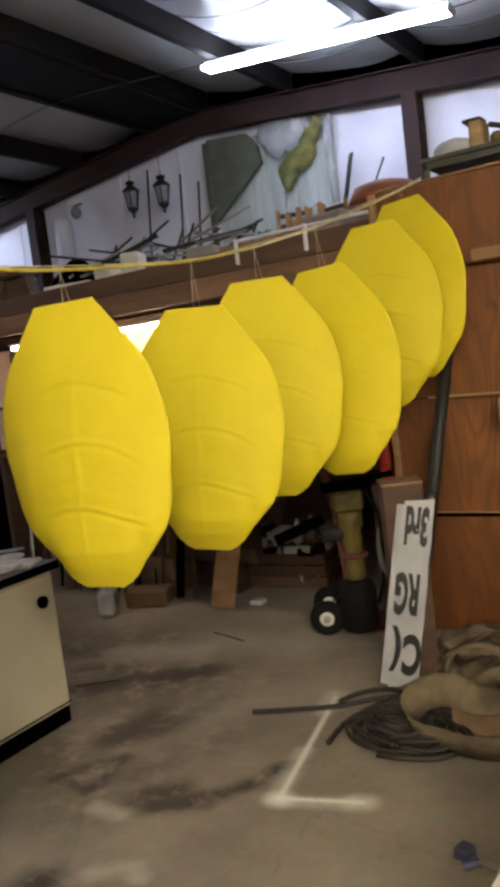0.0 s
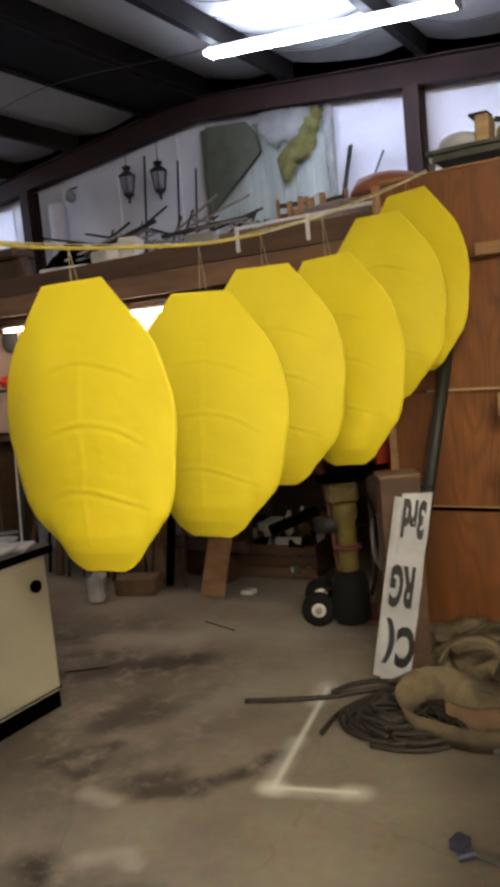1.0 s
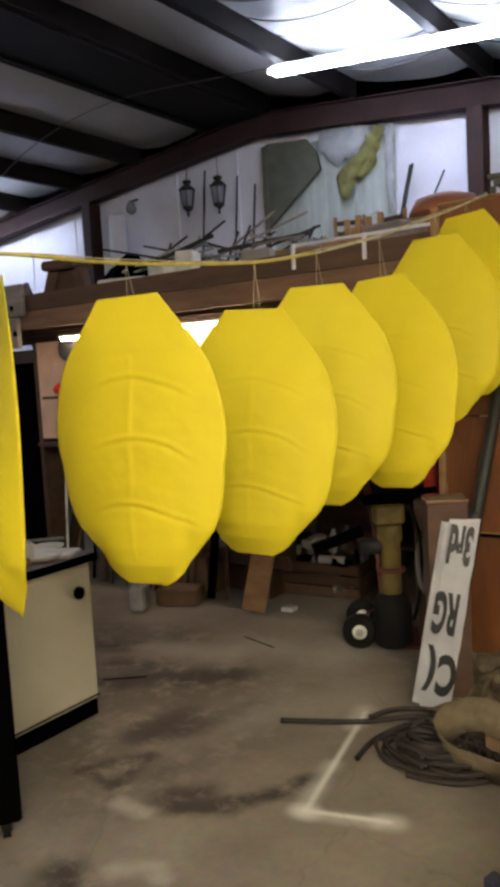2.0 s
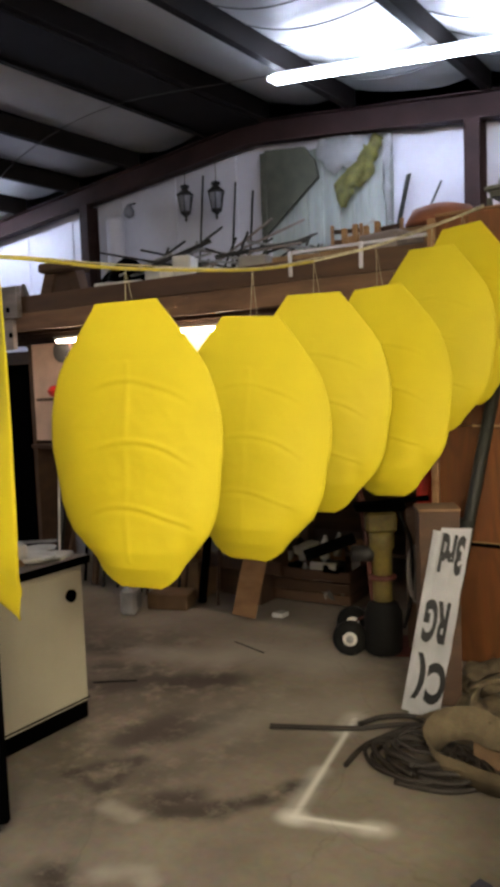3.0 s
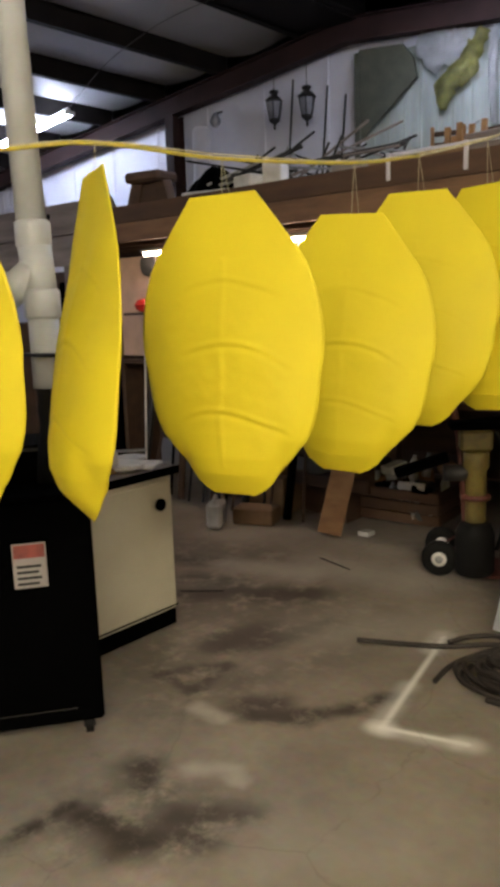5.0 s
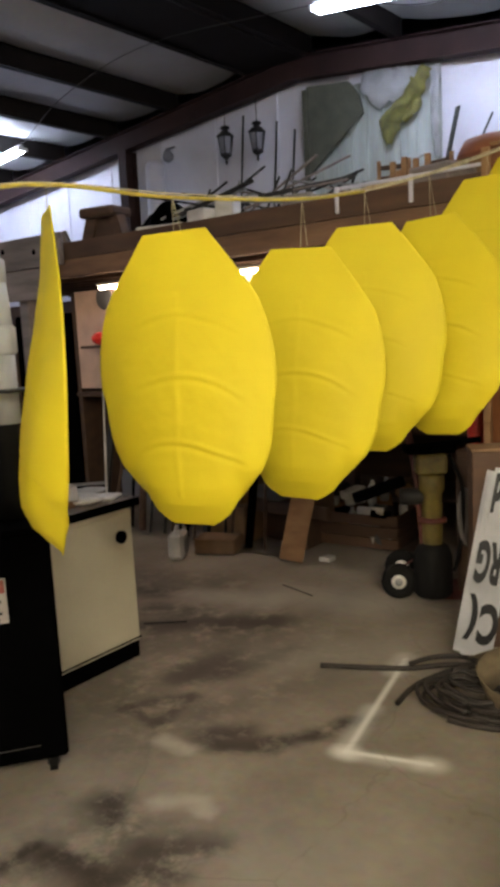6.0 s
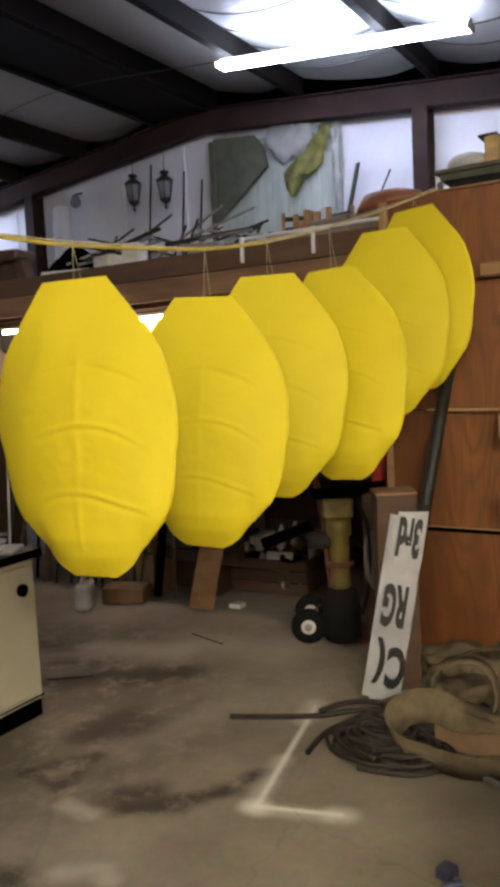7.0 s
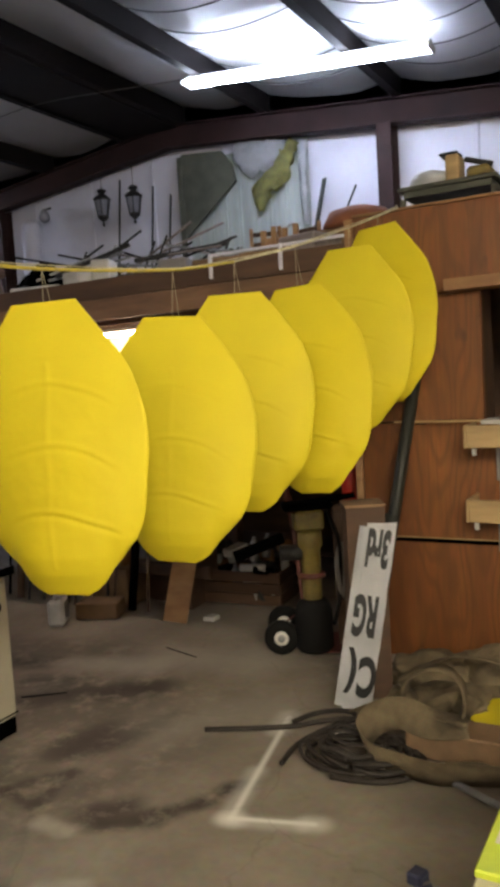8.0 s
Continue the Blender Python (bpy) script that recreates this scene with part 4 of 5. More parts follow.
def build_sign():
    b = thing("tall_box", "tall brown wooden box standing on the floor", "box", (-1.43, 3.7, 0), 30)
    part("body", box((-0.1, -0.08, 0), (0.1, 0.1, 1.0), 0.004), OLD_WOOD, b)
    part("top", box((-0.105, -0.085, 1.001), (0.105, 0.105, 1.015), 0.003), CARD, b)
    # curled white sign sheets leaning on the box, upside down
    t = thing("sign_sheet", "white sign sheet with black letters, upside down, leaning on a box", "sign", (-1.415, 3.45, 0.02), 30)
    t.rotation_euler = (radians(-6), radians(12), radians(30))
    bm = bmesh.new()
    w, h = 0.074, 0.93
    rows_v = []
    for i in range(25):
        v = i / 24
        rows_v.append([bm.verts.new(((s * w) + (0.006 * noise.noise((s * 3, v * 7, 2)) if abs(s) > 0.9 else 0), 0.02 * abs(s) ** 1.5 * (0.4 + v * 0.6), v * h + 0.012 * s)) for s in (-1, -0.75, -0.5, -0.25, 0, 0.25, 0.5, 0.75, 1)])
    for r0, r1 in zip(rows_v, rows_v[1:]):
        for j in range(8):
            bm.faces.new((r0[j], r0[j + 1], r1[j + 1], r1[j]))
    bmesh.ops.solidify(bm, geom=list(bm.faces), thickness=0.003)
    sh = part("sheet", bm, WHITE_SHEET, t)
    letter(sh, "3rd", 0.25, -0.008, 0.81, LETTER, 0.33)
    letter(sh, "RG", 0.27, -0.026, 0.47, LETTER, 0.34)
    letter(sh, "C", 0.26, 0.026, 0.17, LETTER, 0.5)
    letter(sh, "(", 0.22, -0.05, 0.17, LETTER, 0.6)
    bm = bmesh.new()
    rows_v = []
    for i in range(13):
        v = i / 12
        rows_v.append([bm.verts.new((s * 0.035 - 0.075, 0.012 + 0.012 * s * s, v * 0.9)) for s in (-1, -0.5, 0, 0.5, 1)])
    for r0, r1 in zip(rows_v, rows_v[1:]):
        for j in range(4):
            bm.faces.new((r0[j], r0[j + 1], r1[j + 1], r1[j]))
    bmesh.ops.solidify(bm, geom=list(bm.faces), thickness=0.003)
    part("second_sheet", bm, WHITE_SHEET, t)
    p = thing("leaning_pole", "dark green pole leaning on the plywood wall", "pole", (-1.56, 4.03, 0))
    part("shaft", rod((0, 0, 0.0), (0.29, 0.215, 1.75), 0.034, sides=14), GREEN_POLE, p, smooth=True)
    part("collar", rod((0.12, 0.092, 0.78), (0.136, 0.104, 0.87), 0.042, sides=14), GREEN_POLE, p, smooth=True)


def flat_hose(points, width, twist):
    return sweep(smooth_line(points, 10), [(-width / 2, -0.004), (width / 2, -0.004), (width / 2, 0.004), (-width / 2, 0.004)], twist=twist)


def build_hose_pile():
    t = thing("cable_coil", "coil of dusty black cable on the floor", "cable")
    rng = random.Random(8)
    for k in range(9):
        pts = []
        cx, cy = -1.21 + rng.uniform(-0.05, 0.05), 3.0 + rng.uniform(-0.04, 0.04)
        a0, r = rng.uniform(0, 6), 0.13 + 0.017 * k
        for i in range(12):
            a = a0 + i * 0.56
            pts.append((cx + r * math.cos(a) * 1.0, cy + r * math.sin(a) * 0.65, 0.014 + 0.009 * (8 - k) + 0.02 * rng.random()))
        part("loop", hose(pts, 0.009 + 0.003 * (k % 2), 6), CABLE, t, smooth=True)
    part("tail", hose([(-2.01, 2.98, 0.014), (-1.82, 3.07, 0.013), (-1.63, 3.17, 0.014), (-1.46, 3.25, 0.04), (-1.25, 3.28, 0.07)], 0.013), CABLE, t, smooth=True)
    part("tail", hose([(-1.52, 2.83, 0.012), (-1.53, 2.98, 0.013), (-1.5, 3.1, 0.02), (-1.38, 3.24, 0.05), (-1.2, 3.28, 0.08)], 0.012), CABLE, t, smooth=True)
    part("tail", hose([(-1.63, 3.17, 0.035), (-1.55, 3.27, 0.05), (-1.42, 3.32, 0.06), (-1.25, 3.24, 0.07)], 0.012), CABLE, t, smooth=True)
    part("tail", hose([(-1.28, 2.81, 0.012), (-1.16, 2.82, 0.012), (-1.04, 2.86, 0.014), (-0.9, 2.97, 0.03)], 0.013), CABLE, t, smooth=True)
    h = thing("canvas_hose", "dusty tan flat canvas hose heaped on the floor", "hose")
    # the near bight of the hose, standing on its edge, then lying out along the floor
    part("strip", flat_hose([(-0.8, 3.2, 0.135), (-0.95, 3.15, 0.15), (-1.06, 3.12, 0.19), (-1.16, 3.06, 0.18), (-1.19, 2.97, 0.13), (-1.12, 2.9, 0.09), (-1.0, 2.88, 0.085), (-0.86, 2.87, 0.08), (-0.72, 2.92, 0.075), (-0.5, 3.0, 0.07)], 0.14, lambda u: 1.45 * min(1.0, 0.15 + u / 0.28) - 0.45 * u), CANVAS, h, smooth=True)
    # upright loop behind it
    ringpts = [(-0.97 + 0.135 * math.cos(a), 3.3 + 0.03 * math.sin(2 * a), 0.2 + 0.14 * math.sin(a)) for a in [k * 0.5 - 0.6 for k in range(13)]]
    part("loop", sweep(smooth_line(ringpts, 8), [(-0.05, -0.005), (0.05, -0.005), (0.05, 0.005), (-0.05, 0.005)], up=(0, 1, 0), twist=lambda u: 1.35 + 0.3 * u), CANVAS, h, smooth=True)
    part("strip", flat_hose([(-1.38, 3.32, 0.05), (-1.22, 3.3, 0.14), (-1.08, 3.24, 0.17), (-0.92, 3.2, 0.16), (-0.8, 3.2, 0.15)], 0.06, lambda u: 0.9 - u), CANVAS, h, smooth=True)
    part("strip", flat_hose([(-1.3, 3.36, 0.04), (-1.2, 3.42, 0.13), (-1.12, 3.36, 0.2), (-1.06, 3.26, 0.16), (-1.0, 3.2, 0.1)], 0.08, lambda u: 1.1 - u), CANVAS, h, smooth=True)
    part("strip", flat_hose([(-1.3, 3.75, 0.08), (-1.05, 3.8, 0.2), (-0.8, 3.7, 0.25), (-0.55, 3.75, 0.12)], 0.12, lambda u: 0.6 * u), CANVAS, h, smooth=True)
    part("strip", flat_hose([(-1.05, 3.4, 0.08), (-0.97, 3.36, 0.14), (-0.9, 3.38, 0.17), (-0.84, 3.46, 0.1)], 0.1, lambda u: 0.9 + 0.4 * u), CANVAS, h, smooth=True)
    part("strip", flat_hose([(-0.84, 2.98, 0.05), (-0.7, 3.02, 0.06), (-0.56, 3.0, 0.06), (-0.42, 3.06, 0.05)], 0.09, lambda u: 1.1 - 0.5 * u), CANVAS, h, smooth=True)
    part("strap", flat_hose([(-1.3, 3.2, 0.11), (-1.2, 3.16, 0.15), (-1.1, 3.2, 0.18), (-0.98, 3.16, 0.19)], 0.03, lambda u: 0.4), CANVAS, h)
    part("tip", rod((-0.79, 2.92, 0.03), (-0.55, 2.8, 0.03), 0.014), GALV, h, "dull metal nozzle")
    for k, (bx, by, sx, sz) in enumerate(((-1.12, 3.92, 0.26, 0.16), (-0.75, 3.98, 0.3, 0.2), (-1.0, 3.62, 0.2, 0.12))):
        bm = bmesh.new()
        bmesh.ops.create_icosphere(bm, subdivisions=4, radius=1)
        for q in bm.verts:
            n1 = 1 + 0.35 * noise.noise(q.co * 2.2 + Vector((k * 5, 0, 0))) + 0.16 * noise.noise(q.co * 6)
            q.co = Vector((q.co.x * sx * n1, q.co.y * 0.16 * n1, (max(q.co.z * n1, -0.55) + 0.55) * sz * 0.72))
        o = tagged(mesh_object("canvas_sack", bm, CANVAS, True), "crumpled dusty canvas sack on the floor", "sack", "canvas sacks")
        o.matrix_basis = pose(bx, by, 0.0, 0, 0, 15 * k)
    c = tagged(mesh_object("carton", box((-0.32, -0.09, 0), (0.32, 0.09, 0.12), 0.006), CARD), "brown cardboard carton beside the hose heap", "carton")
    c.matrix_basis = pose(-0.74, 3.22, 0.0, 0, 0, 2)
    s = thing("spare_shell", "yellow moulded shell lying against the plywood wall", "shell", (-0.45, 3.62, 0.26), 20)
    sk = new("skin", bpy.data.meshes["skin"])
    sk.parent = s
    s.matrix_basis = pose(-0.85, 3.6, 0.05, -90, 0, 84)
    k = thing("bar_clamp", "blue-grey bar clamp lying on the floor", "clamp", (-0.745, 2.31, 0.012), -15)
    part("bar", box((-0.02, -0.012, -0.004), (0.34, 0.012, 0.004)), GALV, k)
    part("jaw", box((-0.035, -0.03, -0.012), (0.02, 0.03, 0.03), 0.006), BLUE, k)
    part("grip", rod((0.02, -0.06, 0.0), (0.06, -0.02, 0.012), 0.012), BLUE, k)
    w = thing("work_table", "cream-topped work table", "table", (-0.325, 0.9, 0))
    tagged(w, "cream-topped wooden work table standing on the floor")
    part("top", box((0.0, 0.0, 0.66), (0.75, 1.5, 0.7)), CREAM, w)
    for lx, ly in ((0.06, 0.06), (0.69, 0.06), (0.06, 1.44), (0.69, 1.44)):
        part("leg", box((lx - 0.03, ly - 0.03, 0), (lx + 0.03, ly + 0.03, 0.659)), TAN, w)
    b = thing("lime_board", "lime yellow painted board lying on the work table", "board", (-0.327, 1.39, 0.701))
    part("panel", box((0.0, 0.0, 0.0), (0.6, 0.9, 0.018), 0.004), LIME, b)
    # thin white strip paints the bright highlight on the lime board
    part("strip", box((0.02, 0.1, 0.0185), (0.1, 0.7, 0.022), 0.001), PAPER, b, "white strip painted in for a highlight")


def build_shelves():
    for z, x0 in ((1.252, -0.97), (0.86, -0.97)):
        t = thing("wall_shelf", "tan wooden shelf box fixed to the plywood wall", "shelf", (x0, MEZZ_Y - 0.001, z), group="plywood shelves")
        part("board", box((0, -0.22, 0.0), (1.6, -0.001, 0.018)), TAN, t)
        part("front", box((0, -0.24, 0.0), (1.6, -0.221, 0.12)), TAN, t)
        part("side", box((-0.018, -0.24, 0.0), (-0.001, -0.001, 0.12)), TAN, t)
        part("bracket", box((0.1, -0.02, -0.2), (0.13, -0.002, 0.0)), GALV, t, "galvanised bracket strip")
        part("hook", rod((0.03, -0.21, -0.04), (0.03, -0.21, 0.0), 0.012), PAPER, t)
    for x in (-0.84, 0.2):
        u = thing("shelf_upright", "galvanised slotted upright on the plywood wall", "upright", (x, MEZZ_Y - 0.001, 0.6), group="shelf uprights")
        part("strip", box((-0.016, -0.014, 0), (0.016, -0.001, 0.76)), GALV, u)
        part("strip_top", box((-0.016, -0.014, 0.765), (0.016, -0.001, 0.77)), GALV, u)
    s = thing("thin_rod", "long thin rod lying on the shelf", "rod", (-1.43, MEZZ_Y - 0.03, 1.384))
    part("shaft", rod((0, 0, 0), (1.1, -0.12, 0.0), 0.007), TAN, s)
    p = thing("paper_stack", "papers and tools stacked on the shelf", "papers", (-0.7, MEZZ_Y - 0.12, 1.375))
    part("sheet", box((-0.2, -0.1, 0), (0.2, 0.09, 0.02), 0.002), PAPER, p)
    part("sheet", box((-0.1, -0.1, 0.021), (0.25, 0.07, 0.05), 0.002), CARD, p)


# ---- things under the loft ----
def build_under_loft():
    t = thing("wall_cupboard", "pale pink board cupboard with a dark round port", "cupboard", (-5.44, 4.65, 0))
    part("front", box((-0.16, 0, 1.2), (2.2, 0.03, 2.06)), PINK_BOARD, t)
    part("side", box((-0.21, -0.002, 0.0), (-0.161, 0.4, 2.06)), OLD_WOOD, t)
    part("side", box((2.201, -0.002, 0.0), (2.25, 0.4, 2.06)), OLD_WOOD, t)
    d = lathe([(0.1, 0), (0.1, 0.01), (0.09, 0.014), (0.01, 0.012)], 24)
    bmesh.ops.transform(d, matrix=pose(0.24, -0.001, 1.985, 90, 0, 0), verts=d.verts)
    part("round_port", d, GREY_DISC, t, "dark grey round port", True)
    part("shelf", box((0, -0.2, 1.15), (2.2, -0.002, 1.18)), OLD_WOOD, t)
    l = thing("shelf_light", "lit warm strip light under the storage loft", "strip light", (-4.2, 4.5, 2.06))
    part("housing", box((-0.9, -0.03, 0.016), (1.0, 0.03, 0.035)), PAPER, l)
    part("tube", rod((-0.88, 0, 0.0), (0.98, 0, 0.0), 0.014, sides=10), WARM_GLOW, l, "glowing tube", True)
    o = tagged(mesh_object("flower_bunch", lathe([(0.02, 0), (0.06, 0.02), (0.08, 0.06), (0.05, 0.1), (0.015, 0.11)], 9), RED), "faded red cloth bundle on the shelf", "bundle")
    o.matrix_basis = pose(-5.16, 4.53, 1.585, 0, 0, 0)
    part("rest", box((-5.3, 4.42, 1.56), (-4.9, 4.648, 1.584)), OLD_WOOD, thing("small_shelf", "small dark shelf on the cupboard", "shelf"))
    rng = random.Random(3)
    for k in range(14):
        x = -5.2 + k * 0.13 + rng.uniform(-0.04, 0.04)
        h = rng.uniform(1.1, 1.55)
        mat = (IRON, OLD_WOOD, BLACK, OLD_WOOD, IRON)[k % 5]
        a, b = Vector((x, 4.45 + rng.uniform(-0.05, 0.1), 0.0)), Vector((x + rng.uniform(-0.08, 0.08), 4.72, h))
        tagged(mesh_object("leaning_bar", rod(a, b, 0.012 + 0.02 * (k % 3 == 0)), mat), "long dark bar leaning under the loft", "bar", "leaning bars")
    r = thing("white_rod", "thin white rod leaning among the bars", "rod")
    part("shaft", rod((-5.0, 4.3, 0.0), (-5.12, 4.5, 1.5), 0.009), PAPER, r)
    # dark cupboard and racks to the far left
    for k, (x, y, w, h, mat) in enumerate(((-6.4, 4.9, 0.9, 1.9, BLACK), (-7.5, 4.7, 0.8, 1.5, OLD_WOOD), (-8.6, 4.9, 0.9, 1.3, IRON))):
        c = thing("locker", "dark metal locker under the loft", "locker", (x, y, 0), group="dark lockers")
        part("body", box((-w / 2, 0, 0), (w / 2, 0.45, h), 0.01), mat, c)
        part("door", box((-w / 2 + 0.02, -0.015, 0.03), (-0.005, -0.001, h - 0.03), 0.004), mat, c)
        part("door", box((0.005, -0.015, 0.03), (w / 2 - 0.02, -0.001, h - 0.03), 0.004), mat, c)
    # workbench with red machine and clutter in the dark behind the hand truck
    b = thing("workbench", "dark workbench covered in parts under the loft", "workbench", (-3.6, 5.75, 0))
    part("top", box((-1.2, -0.3, 0.78), (1.8, 0.4, 0.83)), OLD_WOOD, b)
    for lx in (-1.1, 0.3, 1.7):
        part("leg", box((lx - 0.05, -0.28, 0), (lx + 0.05, -0.18, 0.779)), OLD_WOOD, b)
    part("low_shelf", box((-1.2, -0.25, 0.25), (1.8, 0.4, 0.28)), OLD_WOOD, b)
    for k in range(22):
        x, mat = -4.7 + k * 0.15, (IRON, CARD, PAPER, GREEN_WOOD, RUST, GALV)[(k * 5) % 6]
        hgt = rng.uniform(0.1, 0.35)
        o = tagged(mesh_object("bench_box", box((-0.06, -0.08, 0), (0.06, 0.08, hgt), 0.008), mat), "small box of parts on the bench", "box", "bench boxes")
        o.matrix_basis = pose(x, 5.65 + rng.uniform(-0.1, 0.2), 0.831, 0, 0, rng.uniform(-30, 30))
    f = thing("red_extinguisher", "red fire extinguisher with a white gauge", "extinguisher", (-1.82, 4.5, 0.86))
    part("body", lathe([(0.05, 0), (0.055, 0.02), (0.055, 0.24), (0.03, 0.29), (0.02, 0.3)], 16), RED, f, smooth=True)
    part("valve", box((-0.03, -0.02, 0.3), (0.03, 0.02, 0.35)), PAPER, f)
    s = thing("stand", "dark cabinet under the fire extinguisher", "cabinet", (-1.82, 4.5, 0))
    part("body", box((-0.1, -0.09, 0), (0.1, 0.2, 0.859), 0.01), OLD_WOOD, s)
    part("door", box((-0.085, -0.104, 0.03), (0.085, -0.091, 0.82), 0.004), OLD_WOOD, s)


# ---- things on the loft ----
def lantern(x, y, z):
    t = thing("lantern", "black iron carriage lantern hanging by the wall", "lantern", (x, y, z), group="hanging lanterns")
    part("cord", rod((0, 0, 0.19), (0, 0, rafter_z(x) - z + 0.0), 0.004, sides=6), IRON, t)
    part("finial", lathe([(0.005, 0.12), (0.02, 0.13), (0.012, 0.15), (0.004, 0.2)], 8), IRON, t)
    part("roof", lathe([(0.105, 0.05), (0.11, 0.06), (0.06, 0.1), (0.03, 0.125)], 6), IRON, t)
    part("crown", lathe([(0.03, 0.126), (0.055, 0.14), (0.05, 0.165), (0.02, 0.17)], 8), IRON, t)
    part("drop", lathe([(0.004, -0.25), (0.018, -0.225), (0.01, -0.2), (0.02, -0.191)], 8), IRON, t)
    part("glass", lathe([(0.055, -0.13), (0.085, 0.045)], 6), GLASS_DULL, t, "smoky glass")
    part("base", lathe([(0.02, -0.19), (0.045, -0.17), (0.07, -0.15), (0.066, -0.13)], 6), IRON, t)
    for k in range(6):
        a = math.pi / 3 * k
        part("bar", rod((0.06 * math.cos(a), 0.06 * math.sin(a), -0.14), (0.092 * math.cos(a), 0.092 * math.sin(a), 0.052), 0.007, sides=6), IRON, t)


def build_loft_things():
    lantern(-5.81, 7.2, 3.77)
    lantern(-5.36, 7.2, 3.735)
    f = thing("clip_lamp", "small clear glass lamp on the wall", "lamp", (-6.8, 7.3, 3.8))
    part("globe", lathe([(0.01, -0.08), (0.06, -0.05), (0.07, 0), (0.04, 0.06), (0.02, 0.09)], 14), GLASS_DULL, f, smooth=True)
    part("arm", rod((0, 0.0, 0.08), (0, 0.12, 0.12), 0.012), IRON, f)
    # slim white roll standing upright by the left column
    d = thing("white_cylinder", "slim white roll standing beside the column", "tank", (-6.9, 7.15, DECK_Z))
    part("body", lathe([(0.1, 0), (0.11, 0.02), (0.11, 1.35), (0.08, 1.4)], 24), WHITE_METAL, d, smooth=True)
    for x, z1 in ((-5.66, 4.05), (-5.2, 3.9), (-4.965, 3.77)):
        tagged(mesh_object("standing_rod", rod((x + 0.04, 7.1, DECK_Z), (x, 7.36, z1), 0.012), IRON), "thin dark rod standing against the gable wall", "rod", "standing rods")
    # bare grey-green sheet where the white lining is torn away
    w = tagged(new("wall_sheet"), "bare grey-green ribbed wall sheet", "wall sheet", kind="structure")
    part("sheet", box((-4.76, WALL_Y - 0.045, DECK_Z), (-3.3, WALL_Y - 0.03, rafter_z(-3.4)), 0), GREEN_METAL, w)
    for k in range(8):
        part("rib", box((-4.66 + 0.18 * k, WALL_Y - 0.06, DECK_Z), (-4.63 + 0.18 * k, WALL_Y - 0.046, rafter_z(-3.4)), 0.004), GREEN_METAL, w)
    b = thing("wall_brace", "dark diagonal brace plate under the rafter", "brace", (-4.76, WALL_Y - 0.1, 0))
    bm = bmesh.new()
    pts = [(0, 3.25), (0, 4.15), (0.5, 4.1), (0.62, 3.95), (0.66, 3.76)]
    lo, hi = [bm.verts.new((x, -0.05, z)) for x, z in pts], [bm.verts.new((x, -0.005, z)) for x, z in pts]
    bm.faces.new(lo)
    bm.faces.new(hi[::-1])
    for i in range(5):
        j = (i + 1) % 5
        bm.faces.new((lo[i], hi[i], hi[j], lo[j]))
    part("plate", bm, GREEN_WOOD, b)
    part("post", box((-0.05, -0.07, DECK_Z), (0.02, -0.051, 4.12)), GREEN_WOOD, b)
    # torn vinyl and fibre wool
    v = thing("torn_lining", "torn white lining with yellow fibre wool hanging out", "insulation", (-3.6, WALL_Y - 0.12, 0))
    rng = random.Random(11)

    def rag(line, widths, depth, seed):
        bm = bmesh.new()
        rows_v = []
        pts = smooth_line([(x, 0, z) for x, z in line], 6)
        for i, p in enumerate(pts):
            u = i / (len(pts) - 1)
            w = float(np.interp(u, np.linspace(0, 1, len(widths)), widths))
            dd = (pts[min(i + 1, len(pts) - 1)] - pts[max(i - 1, 0)]).normalized()
            side = Vector((dd.z, 0, -dd.x))
            rows_v.append([bm.verts.new(p + side * s * w * (1 + 0.35 * noise.noise((s * 2 + seed, u * 9, 0))) + Vector((0, -depth * (1 - s * s) - 0.05 * noise.noise((s * 4, u * 8, seed)), 0))) for s in (-1, -0.6, -0.2, 0.2, 0.6, 1)])
        for r0, r1 in zip(rows_v, rows_v[1:]):
            for j in range(5):
                bm.faces.new((r0[j], r0[j + 1], r1[j + 1], r1[j]))
        bmesh.ops.solidify(bm, geom=list(bm.faces), thickness=0.02)
        return bm
    part("wool", rag([(0.2, 4.05), (0.1, 3.92), (-0.08, 3.75), (-0.2, 3.6), (-0.22, 3.4)], [0.06, 0.1, 0.08, 0.13, 0.03], 0.04, 3), INSULATION, v, "yellow-green fibre wool", True)
    part("wool", rag([(0.1, 3.95), (0.06, 3.72), (-0.06, 3.6)], [0.04, 0.07, 0.03], 0.03, 8), INSULATION, v, smooth=True)
    part("flap", rag([(-0.5, 4.08), (-0.3, 4.0), (-0.1, 3.98), (0.1, 4.02)], [0.08, 0.22, 0.16, 0.05], 0.02, 5), VINYL_FLAP, v, "torn white vinyl flap", True)
    part("flap", rag([(0.28, 4.05), (0.27, 3.6), (0.3, 3.2)], [0.05, 0.04, 0.02], 0.01, 9), VINYL_FLAP, v, smooth=True)
    # white lower rail along the loft
    r = thing("loft_rail", "white painted rail along the loft edge", "rail", (-2.62, MEZZ_Y + 0.02, DECK_Z + 0.15))
    part("top_bar", box((0, -0.012, 0.0), (0.93, 0.012, 0.018)), WHITE_METAL, r)
    for x in (0.0, 0.5):
        part("post", box((x, -0.034, -0.14), (x + 0.024, -0.013, 0.018)), WHITE_METAL, r)
    k = thing("wire_rack", "white wire rack standing on the loft", "rack", (-6.95, 4.36, DECK_Z))
    for i in range(7):
        part("upright", rod((i * 0.075, 0, 0), (i * 0.075, 0, 0.46 - 0.03 * (i % 2)), 0.008, sides=6), WHITE_METAL, k)
    for z in (0.14, 0.28, 0.42):
        part("crossbar", rod((-0.02, 0.012, z), (0.47, 0.012, z), 0.008, sides=6), WHITE_METAL, k)
